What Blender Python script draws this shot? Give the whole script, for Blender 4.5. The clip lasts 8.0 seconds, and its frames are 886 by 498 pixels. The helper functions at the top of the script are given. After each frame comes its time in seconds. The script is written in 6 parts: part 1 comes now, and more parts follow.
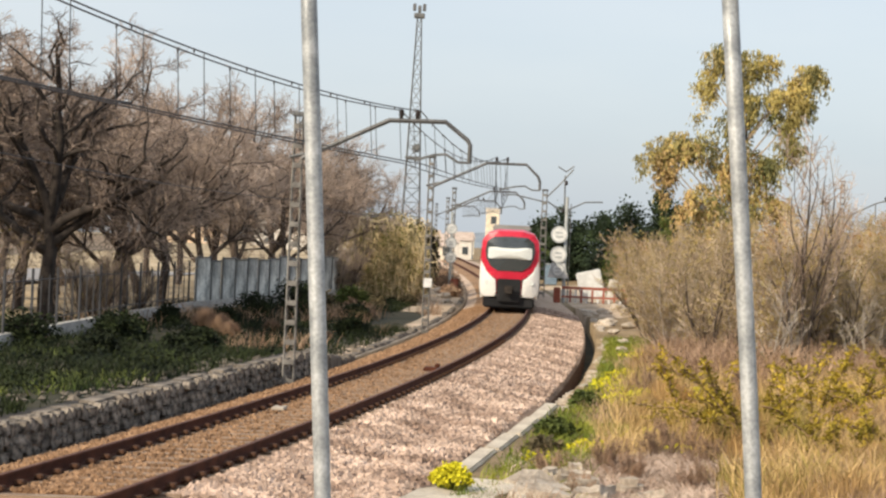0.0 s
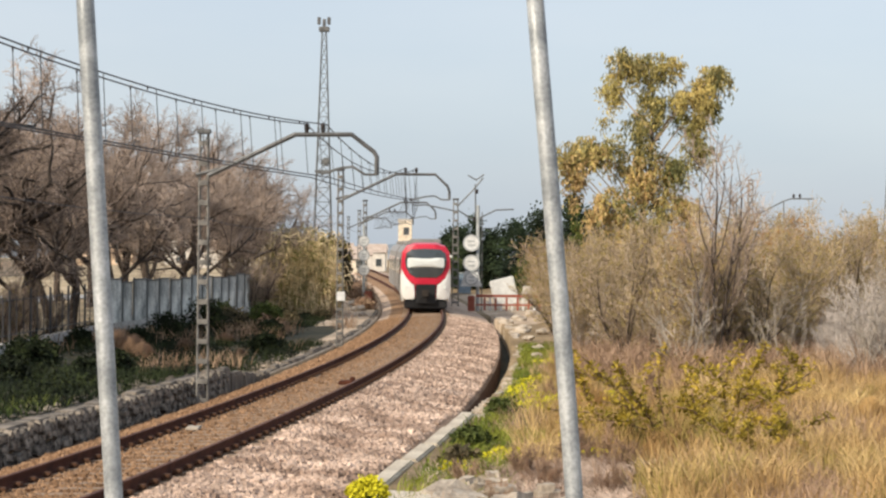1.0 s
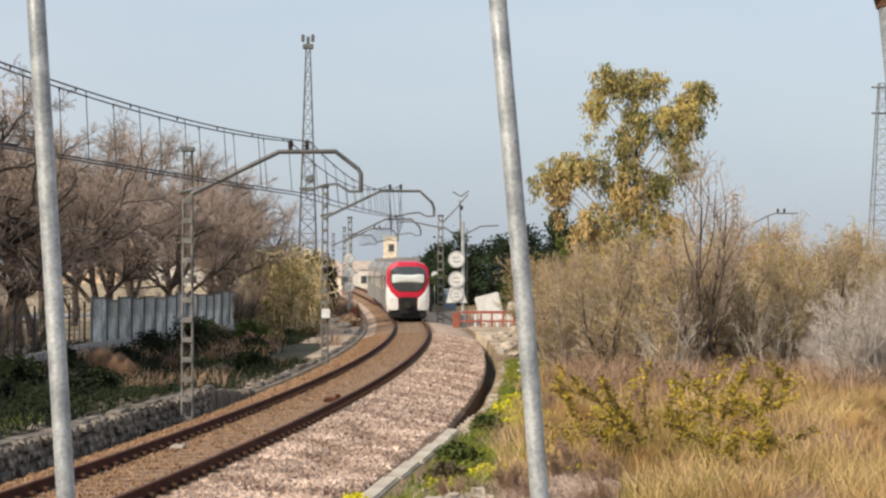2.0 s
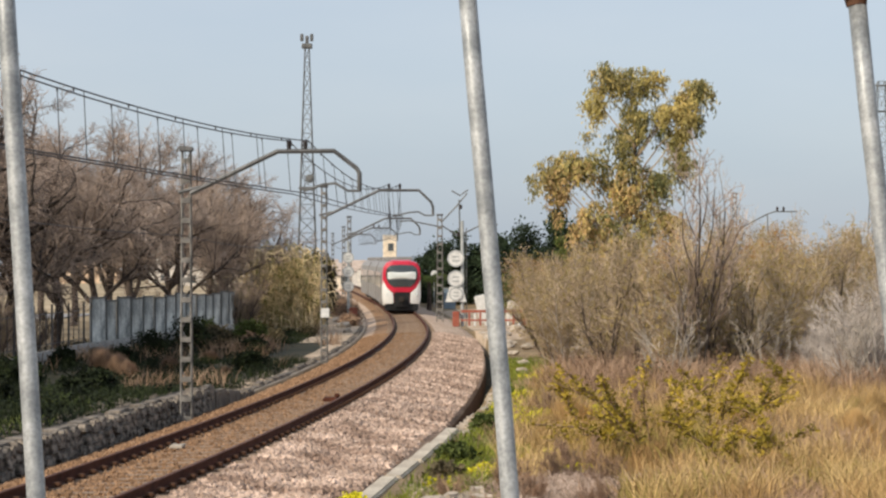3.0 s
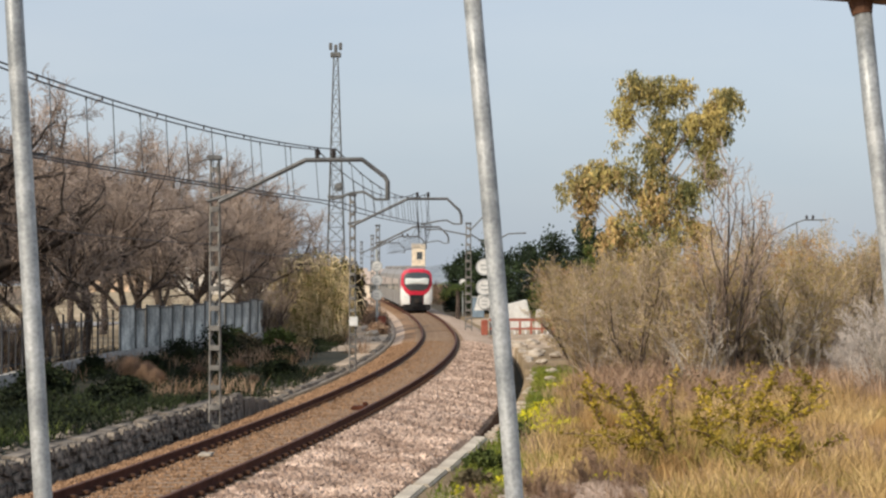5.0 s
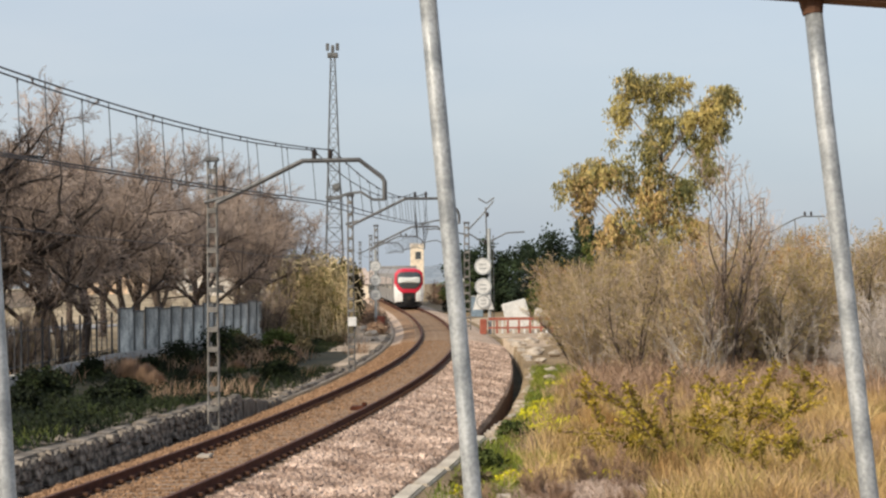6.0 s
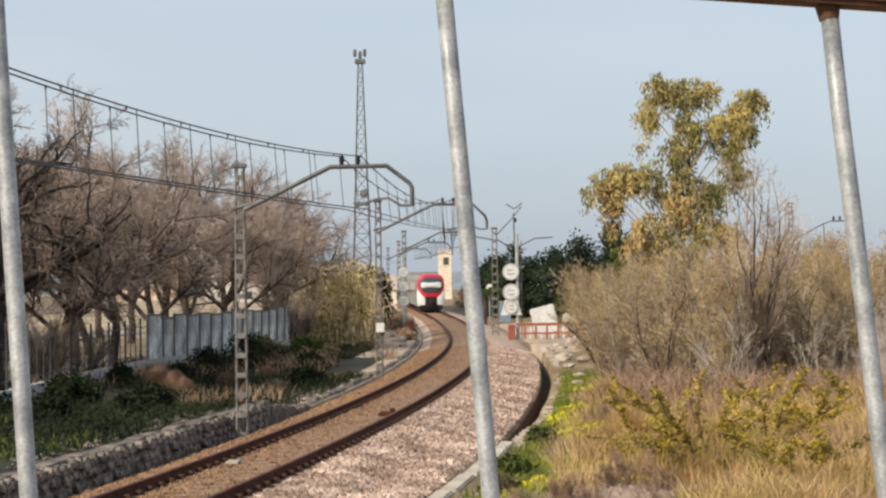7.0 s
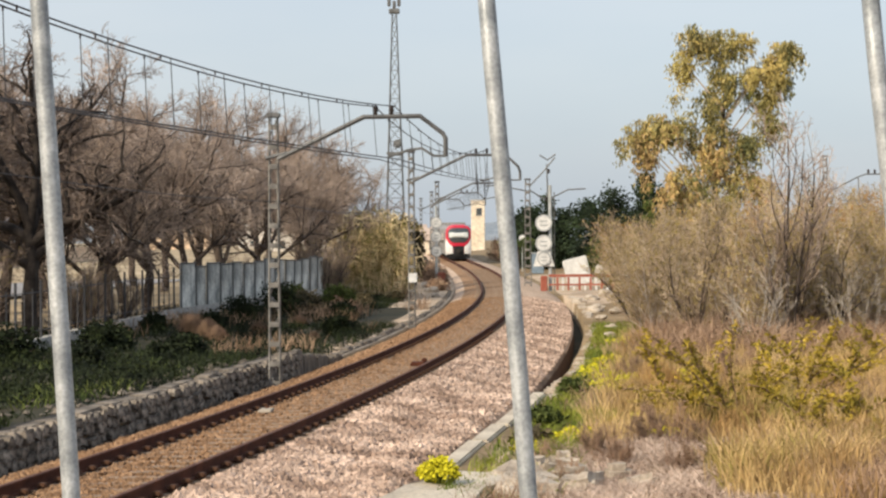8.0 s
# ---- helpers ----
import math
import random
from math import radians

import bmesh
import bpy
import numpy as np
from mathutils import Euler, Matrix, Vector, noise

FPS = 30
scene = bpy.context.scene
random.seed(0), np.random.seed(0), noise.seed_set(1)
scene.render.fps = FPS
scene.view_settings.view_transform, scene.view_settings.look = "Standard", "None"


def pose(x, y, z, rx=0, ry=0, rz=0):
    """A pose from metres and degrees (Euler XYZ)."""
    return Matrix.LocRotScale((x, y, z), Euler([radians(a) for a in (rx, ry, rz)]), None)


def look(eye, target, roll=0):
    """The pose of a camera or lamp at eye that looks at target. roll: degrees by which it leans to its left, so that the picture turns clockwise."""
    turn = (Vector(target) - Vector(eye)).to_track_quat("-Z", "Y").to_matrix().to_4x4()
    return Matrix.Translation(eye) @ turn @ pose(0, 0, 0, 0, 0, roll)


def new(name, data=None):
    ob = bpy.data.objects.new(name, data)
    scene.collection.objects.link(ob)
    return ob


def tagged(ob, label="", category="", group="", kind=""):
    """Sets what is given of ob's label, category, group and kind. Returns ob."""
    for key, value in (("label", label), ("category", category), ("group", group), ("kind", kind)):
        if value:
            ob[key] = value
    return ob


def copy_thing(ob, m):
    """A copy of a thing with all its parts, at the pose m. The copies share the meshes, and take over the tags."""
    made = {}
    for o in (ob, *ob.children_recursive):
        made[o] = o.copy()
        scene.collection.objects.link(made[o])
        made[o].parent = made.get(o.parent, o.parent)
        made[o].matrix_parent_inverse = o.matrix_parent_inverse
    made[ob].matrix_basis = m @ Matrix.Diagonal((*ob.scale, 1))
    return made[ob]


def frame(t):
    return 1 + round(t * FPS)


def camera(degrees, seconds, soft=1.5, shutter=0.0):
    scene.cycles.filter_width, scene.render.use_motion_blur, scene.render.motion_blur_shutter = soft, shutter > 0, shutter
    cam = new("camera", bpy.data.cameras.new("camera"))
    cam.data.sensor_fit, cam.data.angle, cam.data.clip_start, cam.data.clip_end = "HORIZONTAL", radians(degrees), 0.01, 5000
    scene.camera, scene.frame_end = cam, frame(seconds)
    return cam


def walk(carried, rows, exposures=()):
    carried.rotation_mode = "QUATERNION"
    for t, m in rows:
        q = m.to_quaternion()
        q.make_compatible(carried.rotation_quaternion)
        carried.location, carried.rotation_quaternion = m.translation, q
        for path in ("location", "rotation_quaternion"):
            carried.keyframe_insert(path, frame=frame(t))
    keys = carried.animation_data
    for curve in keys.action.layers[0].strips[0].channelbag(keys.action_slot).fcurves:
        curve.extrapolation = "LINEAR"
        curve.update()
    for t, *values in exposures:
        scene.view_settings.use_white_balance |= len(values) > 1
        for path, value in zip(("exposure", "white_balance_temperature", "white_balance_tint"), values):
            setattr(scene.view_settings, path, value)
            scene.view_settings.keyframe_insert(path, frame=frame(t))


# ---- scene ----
cam = camera(25.0, 8.0, soft=2.4)
# seconds, sideways and back metres, pitch, roll, yaw
PATH = [
    (0.0, -0.0991, -0.1224, -0.124, 2.491, 2.766), (0.5, -0.0421, -0.0477, -0.223, 1.202, -0.434),
    (1.0, -0.0290, -0.0364, 0.259, 0.384, 0.296), (1.5, -0.0181, -0.0044, 0.322, -0.099, 0.676),
    (1.7, -0.0163, -0.0042, 0.547, 0.136, -0.118), (2.8, -0.0048, -0.0040, 0.851, -0.199, 0.022),
    (3.0, 0.0025, -0.0040, 0.709, -0.100, -0.134), (3.5, -0.0005, -0.0034, 0.762, -0.002, -0.001),
    (4.0, 0.0052, 0.0022, 1.396, -0.035, -0.326), (4.5, 0.0108, -0.0041, 1.052, -0.026, 0.450),
    (4.7, 0.0122, -0.0050, 1.021, -0.072, 0.669), (5.8, 0.0374, -0.0200, 0.723, -0.309, 0.551),
    (6.0, 0.0421, -0.0230, 0.941, -0.579, 0.664), (6.5, 0.0461, -0.0309, 0.818, -0.654, 1.131),
    (7.0, 0.0484, -0.0287, 1.114, -0.738, 1.467), (7.5, 0.0433, -0.0355, 0.288, -0.569, 1.532),
    (8.0, 0.0467, -0.0361, -0.293, -0.345, 2.406)]
EYE = 2.8
EXPOSURE = [(0.0, 0.20, 6950, 10), (0.5, 0.08, 6800, 10), (1.0, 0.10, 6750, 10), (1.5, 0.04, 6700, 10), (3.0, -0.10, 6620, 10), (3.5, -0.06, 6650, 10),
            (4.0, -0.15, 6600, 10), (4.5, -0.13, 6600, 10), (6.5, -0.05, 6660, 10), (7.5, -0.03, 6650, 10), (8.0, 0.08, 6850, 10)]
walk(cam, [(t, pose(x, b, EYE, 90 + p, -r, y)) for t, x, b, p, r, y in PATH], EXPOSURE)

# ---- light ----
SUN = Vector((-0.58, -0.60, 0.56)).normalized()
world = bpy.data.worlds.new("world")
scene.world = world
world.use_nodes = True
wn, wl = world.node_tree.nodes, world.node_tree.links
wn.clear()
sky = wn.new("ShaderNodeTexSky")
sky.sky_type, sky.sun_disc = "NISHITA", False
sky.sun_elevation, sky.sun_rotation = math.asin(SUN.z), math.atan2(SUN.x, SUN.y)
sky.air_density, sky.dust_density = 1.0, 2.5
coord = wn.new("ShaderNodeTexCoord")
stretch = wn.new("ShaderNodeMapping")
stretch.inputs["Scale"].default_value = (1.0, 1.0, 4.0)
cloud = wn.new("ShaderNodeTexNoise")
cloud.inputs["Scale"].default_value, cloud.inputs["Detail"].default_value = 2.2, 5
ramp = wn.new("ShaderNodeValToRGB")
ramp.color_ramp.elements[0].position, ramp.color_ramp.elements[0].color = 0.30, (0.46, 0.553, 0.68, 1)
ramp.color_ramp.elements[1].position, ramp.color_ramp.elements[1].color = 0.72, (0.615, 0.665, 0.742, 1)
veil = wn.new("ShaderNodeBackground")
veil.inputs[1].default_value = 0.80
clear = wn.new("ShaderNodeBackground")
clear.inputs[1].default_value = 0.05
both = wn.new("ShaderNodeAddShader")
wout = wn.new("ShaderNodeOutputWorld")
wl.new(coord.outputs["Generated"], stretch.inputs["Vector"])
wl.new(stretch.outputs[0], cloud.inputs["Vector"])
wl.new(cloud.outputs["Fac"], ramp.inputs[0])
wl.new(ramp.outputs[0], veil.inputs[0])
wl.new(sky.outputs[0], clear.inputs[0])
wl.new(veil.outputs[0], both.inputs[0])
wl.new(clear.outputs[0], both.inputs[1])
wl.new(both.outputs[0], wout.inputs[0])
sun = new("sun", bpy.data.lights.new("sun", "SUN"))
sun.data.energy, sun.data.angle, sun.data.color = 4.0, radians(1.5), (1.0, 0.90, 0.74)
sun.matrix_world = look(SUN * 100, (0, 0, 0))


# ---- materials ----
def mat(name, a, b, scale=8.0, rough=0.85, metal=0.0, bump=0.3, fine=60.0, vary=0.0, spec=0.3, dist=0.02):
    """Two colours mixed by coarse noise, dappled by fine noise, with relief; vary shifts each object's tone."""
    m = bpy.data.materials.new(name)
    m.use_nodes = True
    n, l = m.node_tree.nodes, m.node_tree.links
    s = n["Principled BSDF"]
    s.inputs["Roughness"].default_value, s.inputs["Metallic"].default_value = rough, metal
    s.inputs["Specular IOR Level"].default_value = spec
    tc = n.new("ShaderNodeTexCoord")
    big, small = n.new("ShaderNodeTexNoise"), n.new("ShaderNodeTexNoise")
    big.inputs["Scale"].default_value, big.inputs["Detail"].default_value = scale, 4
    small.inputs["Scale"].default_value, small.inputs["Detail"].default_value = fine, 3
    l.new(tc.outputs["Object"], big.inputs["Vector"])
    l.new(tc.outputs["Object"], small.inputs["Vector"])
    r = n.new("ShaderNodeValToRGB")
    r.color_ramp.elements[0].position, r.color_ramp.elements[0].color = 0.36, (*a, 1)
    r.color_ramp.elements[1].position, r.color_ramp.elements[1].color = 0.64, (*b, 1)
    l.new(big.outputs["Fac"], r.inputs[0])
    tone = n.new("ShaderNodeMapRange")
    tone.inputs["From Min"].default_value, tone.inputs["From Max"].default_value = 0.25, 0.75
    tone.inputs["To Min"].default_value, tone.inputs["To Max"].default_value = 0.72, 1.25
    l.new(small.outputs["Fac"], tone.inputs[0])
    value = tone.outputs[0]
    if vary:
        info, geo = n.new("ShaderNodeObjectInfo"), n.new("ShaderNodeNewGeometry")
        add, span, mul = n.new("ShaderNodeMath"), n.new("ShaderNodeMapRange"), n.new("ShaderNodeMath")
        add.operation, mul.operation = "ADD", "MULTIPLY"
        l.new(info.outputs["Random"], add.inputs[0])
        l.new(geo.outputs["Random Per Island"], add.inputs[1])
        span.inputs["From Max"].default_value = 2.0
        span.inputs["To Min"].default_value, span.inputs["To Max"].default_value = 1 - vary, 1 + vary
        l.new(add.outputs[0], span.inputs[0])
        l.new(value, mul.inputs[0])
        l.new(span.outputs[0], mul.inputs[1])
        value = mul.outputs[0]
    mix = n.new("ShaderNodeMix")
    mix.data_type, mix.blend_type = "RGBA", "MULTIPLY"
    mix.inputs["Factor"].default_value = 1
    l.new(r.outputs[0], mix.inputs["A"])
    l.new(value, mix.inputs["B"])
    l.new(mix.outputs["Result"], s.inputs["Base Color"])
    if bump:
        bp = n.new("ShaderNodeBump")
        bp.inputs["Strength"].default_value, bp.inputs["Distance"].default_value = bump, dist
        l.new(small.outputs["Fac"], bp.inputs["Height"])
        l.new(bp.outputs[0], s.inputs["Normal"])
    return m


M = {
    "soil": mat("soil", (0.20, 0.14, 0.075), (0.30, 0.215, 0.12), 0.35, fine=3.0, dist=0.1),
    # near-black soil: the trees' shade over the verge is in this colour
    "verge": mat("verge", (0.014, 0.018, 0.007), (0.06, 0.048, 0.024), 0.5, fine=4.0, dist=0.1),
    "yard": mat("yard", (0.30, 0.225, 0.13), (0.48, 0.38, 0.25), 0.12, fine=2.0),
    # sheet under the loose stones, darkened to paint the shade in their gaps
    "ballast": mat("ballast", (0.15, 0.10, 0.07), (0.30, 0.21, 0.15), 0.8, fine=14.0, bump=0.7, dist=0.05),
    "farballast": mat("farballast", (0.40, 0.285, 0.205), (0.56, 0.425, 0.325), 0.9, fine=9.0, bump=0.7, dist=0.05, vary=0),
    "stone": mat("stone", (0.25, 0.17, 0.128), (0.54, 0.405, 0.325), 0.9, vary=0.8, bump=0.2),
    "bed": mat("bed", (0.24, 0.135, 0.068), (0.36, 0.22, 0.125), 0.9, fine=12.0, bump=1.0, dist=0.05),
    # dark rust stain along the rails; on the ditch wall it paints shade
    "stainshade": mat("stainshade", (0.05, 0.021, 0.011), (0.10, 0.048, 0.027), 2.0, fine=14.0, bump=0.8, dist=0.04),
    "bedstone": mat("bedstone", (0.18, 0.10, 0.052), (0.35, 0.215, 0.125), 5.0, vary=0.35),
    "rail": mat("rail", (0.060, 0.018, 0.009), (0.105, 0.034, 0.017), 3.0, 0.9, bump=0.2),
    "railhead": mat("railhead", (0.085, 0.034, 0.021), (0.14, 0.07, 0.048), 3.0, 0.7, 0.0, 0.05),
    "sleeper": mat("sleeper", (0.22, 0.15, 0.10), (0.30, 0.22, 0.16), 4.0, vary=0.2),
    "concrete": mat("concrete", (0.34, 0.29, 0.23), (0.46, 0.40, 0.33), 1.5, fine=20.0, vary=0.12),
    "paleconcrete": mat("paleconcrete", (0.43, 0.365, 0.285), (0.59, 0.52, 0.42), 1.1, fine=16.0, vary=0.12, bump=0.4),
    "wallstone": mat("wallstone", (0.085, 0.072, 0.06), (0.31, 0.265, 0.218), 2.6, fine=20.0, vary=0.55, bump=0.6, dist=0.03),
    "mortar": mat("mortar", (0.022, 0.019, 0.016), (0.055, 0.047, 0.04), 2.0, fine=25.0),
    "whitewash": mat("whitewash", (0.30, 0.29, 0.27), (0.50, 0.48, 0.45), 0.9, fine=8.0),
    "sheet": mat("sheet", (0.26, 0.27, 0.255), (0.72, 0.72, 0.67), 1.3, 0.7, 0.0, 0.1, 9.0, vary=0.5),
    "maststeel": mat("maststeel", (0.11, 0.105, 0.098), (0.25, 0.235, 0.215), 2.5, 0.7, 0.1, 0.1, vary=0.25),
    "steel": mat("steel", (0.11, 0.112, 0.112), (0.20, 0.203, 0.20), 2.0, 0.6, 0.3, 0.1, vary=0.1),
    "darksteel": mat("darksteel", (0.10, 0.10, 0.10), (0.18, 0.18, 0.18), 2.0, 0.6, 0.4, 0.1),
    "zinc": mat("zinc", (0.25, 0.265, 0.275), (0.47, 0.485, 0.49), 45.0, 0.5, 0.3, 0.25, 420.0, dist=0.0006),
    "rust": mat("rust", (0.07, 0.035, 0.022), (0.15, 0.075, 0.045), 40.0, 0.8, 0.2, 0.3, 300.0, dist=0.0006),
    "wire": mat("wire", (0.05, 0.05, 0.055), (0.085, 0.085, 0.09), 2.0, 0.6, 0.3, 0),
    "insulator": mat("insulator", (0.03, 0.025, 0.025), (0.06, 0.05, 0.05), 4.0, 0.4, 0, 0),
    "bark": mat("bark", (0.04, 0.03, 0.024), (0.11, 0.083, 0.068), 4.0, fine=30.0, bump=0.7, dist=0.03),
    "twig": mat("twig", (0.225, 0.168, 0.13), (0.49, 0.388, 0.32), 0.5, fine=3.0, bump=0, vary=0.4),
    "darkbark": mat("darkbark", (0.018, 0.014, 0.012), (0.055, 0.043, 0.036), 4.0, fine=30.0, bump=0.7, dist=0.03),
    "darktwig": mat("darktwig", (0.075, 0.055, 0.045), (0.20, 0.155, 0.128), 0.6, fine=4.0, bump=0, vary=0.5),
    "mauvetwig": mat("mauvetwig", (0.33, 0.25, 0.185), (0.55, 0.44, 0.335), 0.5, fine=4.0, bump=0, vary=0.4),
    "shrubtwig": mat("shrubtwig", (0.35, 0.255, 0.165), (0.60, 0.465, 0.315), 0.5, fine=4.0, bump=0, vary=0.45),
    "greytwig": mat("greytwig", (0.44, 0.385, 0.345), (0.64, 0.58, 0.53), 0.5, fine=4.0, bump=0, vary=0.3),
    "palestem": mat("palestem", (0.30, 0.26, 0.215), (0.50, 0.445, 0.38), 1.0, fine=8.0, bump=0, vary=0.2),
    "budleaf": mat("budleaf", (0.25, 0.195, 0.06), (0.42, 0.325, 0.11), 0.6, fine=3.0, bump=0, vary=0.4),
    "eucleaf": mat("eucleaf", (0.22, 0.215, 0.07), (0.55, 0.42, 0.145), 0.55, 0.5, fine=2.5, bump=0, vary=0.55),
    # darker copy of the eucalyptus leaf, with shade put into the colour
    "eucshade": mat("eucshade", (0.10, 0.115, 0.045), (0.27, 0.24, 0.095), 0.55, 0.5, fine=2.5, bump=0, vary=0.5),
    "eucdry": mat("eucdry", (0.36, 0.235, 0.095), (0.58, 0.405, 0.19), 0.55, 0.6, fine=2.5, bump=0, vary=0.5),
    "canebrown": mat("canebrown", (0.50, 0.385, 0.20), (0.76, 0.63, 0.40), 0.4, fine=3.0, bump=0, vary=0.45),
    "canegreen": mat("canegreen", (0.18, 0.175, 0.045), (0.34, 0.29, 0.085), 0.4, fine=3.0, bump=0, vary=0.4),
    "darkleaf": mat("darkleaf", (0.012, 0.022, 0.012), (0.035, 0.055, 0.022), 0.5, fine=3.0, bump=0, vary=0.5),
    "duskleaf": mat("duskleaf", (0.06, 0.05, 0.028), (0.15, 0.12, 0.065), 0.5, fine=3.0, bump=0, vary=0.5),
    "midleaf": mat("midleaf", (0.05, 0.075, 0.018), (0.13, 0.15, 0.035), 0.5, fine=3.0, bump=0, vary=0.4),
    # green taken almost to black, so it carries the trees' shade
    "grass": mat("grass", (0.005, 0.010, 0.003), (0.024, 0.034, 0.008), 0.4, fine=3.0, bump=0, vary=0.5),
    "drygrass": mat("drygrass", (0.37, 0.22, 0.088), (0.67, 0.48, 0.22), 0.45, fine=2.0, bump=0, vary=0.55),
    "brownweed": mat("brownweed", (0.22, 0.135, 0.09), (0.44, 0.305, 0.205), 0.5, fine=3.0, bump=0, vary=0.5),
    "flower": mat("flower", (0.58, 0.52, 0.02), (0.72, 0.66, 0.04), 6.0, fine=30.0, bump=0, vary=0.2),
    "herb": mat("herb", (0.11, 0.15, 0.02), (0.26, 0.27, 0.04), 0.8, fine=4.0, bump=0, vary=0.4),
    "spurge": mat("spurge", (0.19, 0.15, 0.018), (0.42, 0.30, 0.04), 1.2, fine=4.0, bump=0, vary=0.5),
    "trainred": mat("trainred", (0.55, 0.016, 0.045), (0.64, 0.026, 0.06), 1.0, 0.3, 0, 0, spec=0.5),
    "trainwhite": mat("trainwhite", (0.72, 0.71, 0.68), (0.82, 0.81, 0.79), 0.8, 0.35, 0, 0, spec=0.5),
    "traingrey": mat("traingrey", (0.24, 0.225, 0.215), (0.32, 0.30, 0.285), 0.8, 0.45, 0, 0),
    "trainblack": mat("trainblack", (0.012, 0.012, 0.013), (0.025, 0.025, 0.026), 1.0, 0.5, 0, 0),
    "underframe": mat("underframe", (0.02, 0.018, 0.016), (0.05, 0.04, 0.034), 2.0, 0.9),
    "glass": mat("glass", (0.045, 0.055, 0.06), (0.065, 0.075, 0.08), 0.5, 0.06, 0, 0, spec=0.9),
    "visor": mat("visor", (0.62, 0.66, 0.64), (0.72, 0.75, 0.73), 1.0, 0.35, 0, 0),
    "signwhite": mat("signwhite", (0.62, 0.62, 0.60), (0.76, 0.76, 0.74), 3.0, 0.5, 0, 0),
    "signgrey": mat("signgrey", (0.33, 0.35, 0.35), (0.44, 0.46, 0.46), 3.0, 0.5, 0, 0),
    "signblue": mat("signblue", (0.16, 0.22, 0.28), (0.22, 0.29, 0.35), 3.0, 0.6, 0, 0),
    "red": mat("red", (0.30, 0.085, 0.055), (0.42, 0.14, 0.095), 2.0, 0.7),
    "plaster": mat("plaster", (0.66, 0.48, 0.33), (0.76, 0.58, 0.42), 0.4, fine=3.0),
    "paleplaster": mat("paleplaster", (0.58, 0.54, 0.48), (0.70, 0.66, 0.60), 0.4, fine=3.0),
    "cream": mat("cream", (0.74, 0.62, 0.47), (0.84, 0.74, 0.60), 0.4, fine=3.0),
    # roof tiles paled and greyed, distance haze mixed into the colour
    "hazytile": mat("hazytile", (0.44, 0.34, 0.28), (0.54, 0.44, 0.37), 0.8, fine=6.0),
    "hill": mat("hill", (0.20, 0.24, 0.28), (0.26, 0.29, 0.32), 0.02, fine=0.2, bump=0),
    "oldcap": mat("oldcap", (0.085, 0.072, 0.058), (0.22, 0.185, 0.15), 1.2, fine=14.0, vary=0.3, bump=0.5),
    "dust": mat("dust", (0.38, 0.28, 0.19), (0.60, 0.47, 0.345), 0.9, fine=3.0, dist=0.08),
    "litter": mat("litter", (0.36, 0.255, 0.195), (0.68, 0.53, 0.43), 1.2, fine=5.0, bump=0, vary=0.6),
    "russet": mat("russet", (0.30, 0.15, 0.05), (0.46, 0.26, 0.09), 0.8, fine=3.0, bump=0, vary=0.4),
    "carside": mat("carside", (0.22, 0.20, 0.185), (0.32, 0.295, 0.27), 0.8, 0.45, 0, 0),
    "olive": mat("olive", (0.20, 0.165, 0.04), (0.36, 0.28, 0.08), 0.7, fine=3.0, bump=0, vary=0.5),
    "paint": mat("paint", (0.45, 0.50, 0.55), (0.62, 0.66, 0.70), 5.0, bump=0),
    "rock": mat("rock", (0.34, 0.28, 0.22), (0.52, 0.45, 0.37), 2.0, fine=14.0, vary=0.2, bump=0.6, dist=0.04),
}


# ---- mesh helpers ----
def mesh_of(name, verts, faces, materials, slots=None, smooth=False):
    me = bpy.data.meshes.new(name)
    me.from_pydata([tuple(v) for v in verts], [], [tuple(f) for f in faces])
    for m in materials if isinstance(materials, (list, tuple)) else [materials]:
        me.materials.append(m)
    if slots is not None:
        me.polygons.foreach_set("material_index", np.array(slots, dtype=np.int32))
    if smooth:
        me.polygons.foreach_set("use_smooth", np.ones(len(me.polygons), dtype=bool))
    me.update()
    return me


def solid(name, verts, faces, material, parent=None, label="", smooth=False, slots=None):
    ob = new(name, mesh_of(name, verts, faces, material, slots, smooth))
    if parent is not None:
        ob.parent = parent
    if label:
        ob["label"] = label
    return ob


def part(name, bm, material, parent=None, label="", smooth=False):
    me = bpy.data.meshes.new(name)
    bm.to_mesh(me)
    bm.free()
    me.materials.append(material)
    if smooth:
        me.polygons.foreach_set("use_smooth", np.ones(len(me.polygons), dtype=bool))
    ob = new(name, me)
    if parent is not None:
        ob.parent = parent
    if label:
        ob["label"] = label
    return ob


def thing(name, at, label, category, group="", rz=0.0):
    e = new(name)
    e.empty_display_size = 0.2
    e.matrix_world = pose(*at, 0, 0, rz)
    return tagged(e, label, category, group)


def box_bm(sx, sy, sz, at=(0, 0, 0), bevel=0.0, bm=None, turn=None):
    bm = bm or bmesh.new()
    m = Matrix.Translation(at) @ (turn or Matrix()) @ Matrix.Diagonal((sx, sy, sz, 1))
    made = bmesh.ops.create_cube(bm, size=1, matrix=m)["verts"]
    if bevel:
        edges = {e for v in made for e in v.link_edges}
        bmesh.ops.bevel(bm, geom=list(edges), offset=bevel, segments=2, affect="EDGES")
    return bm


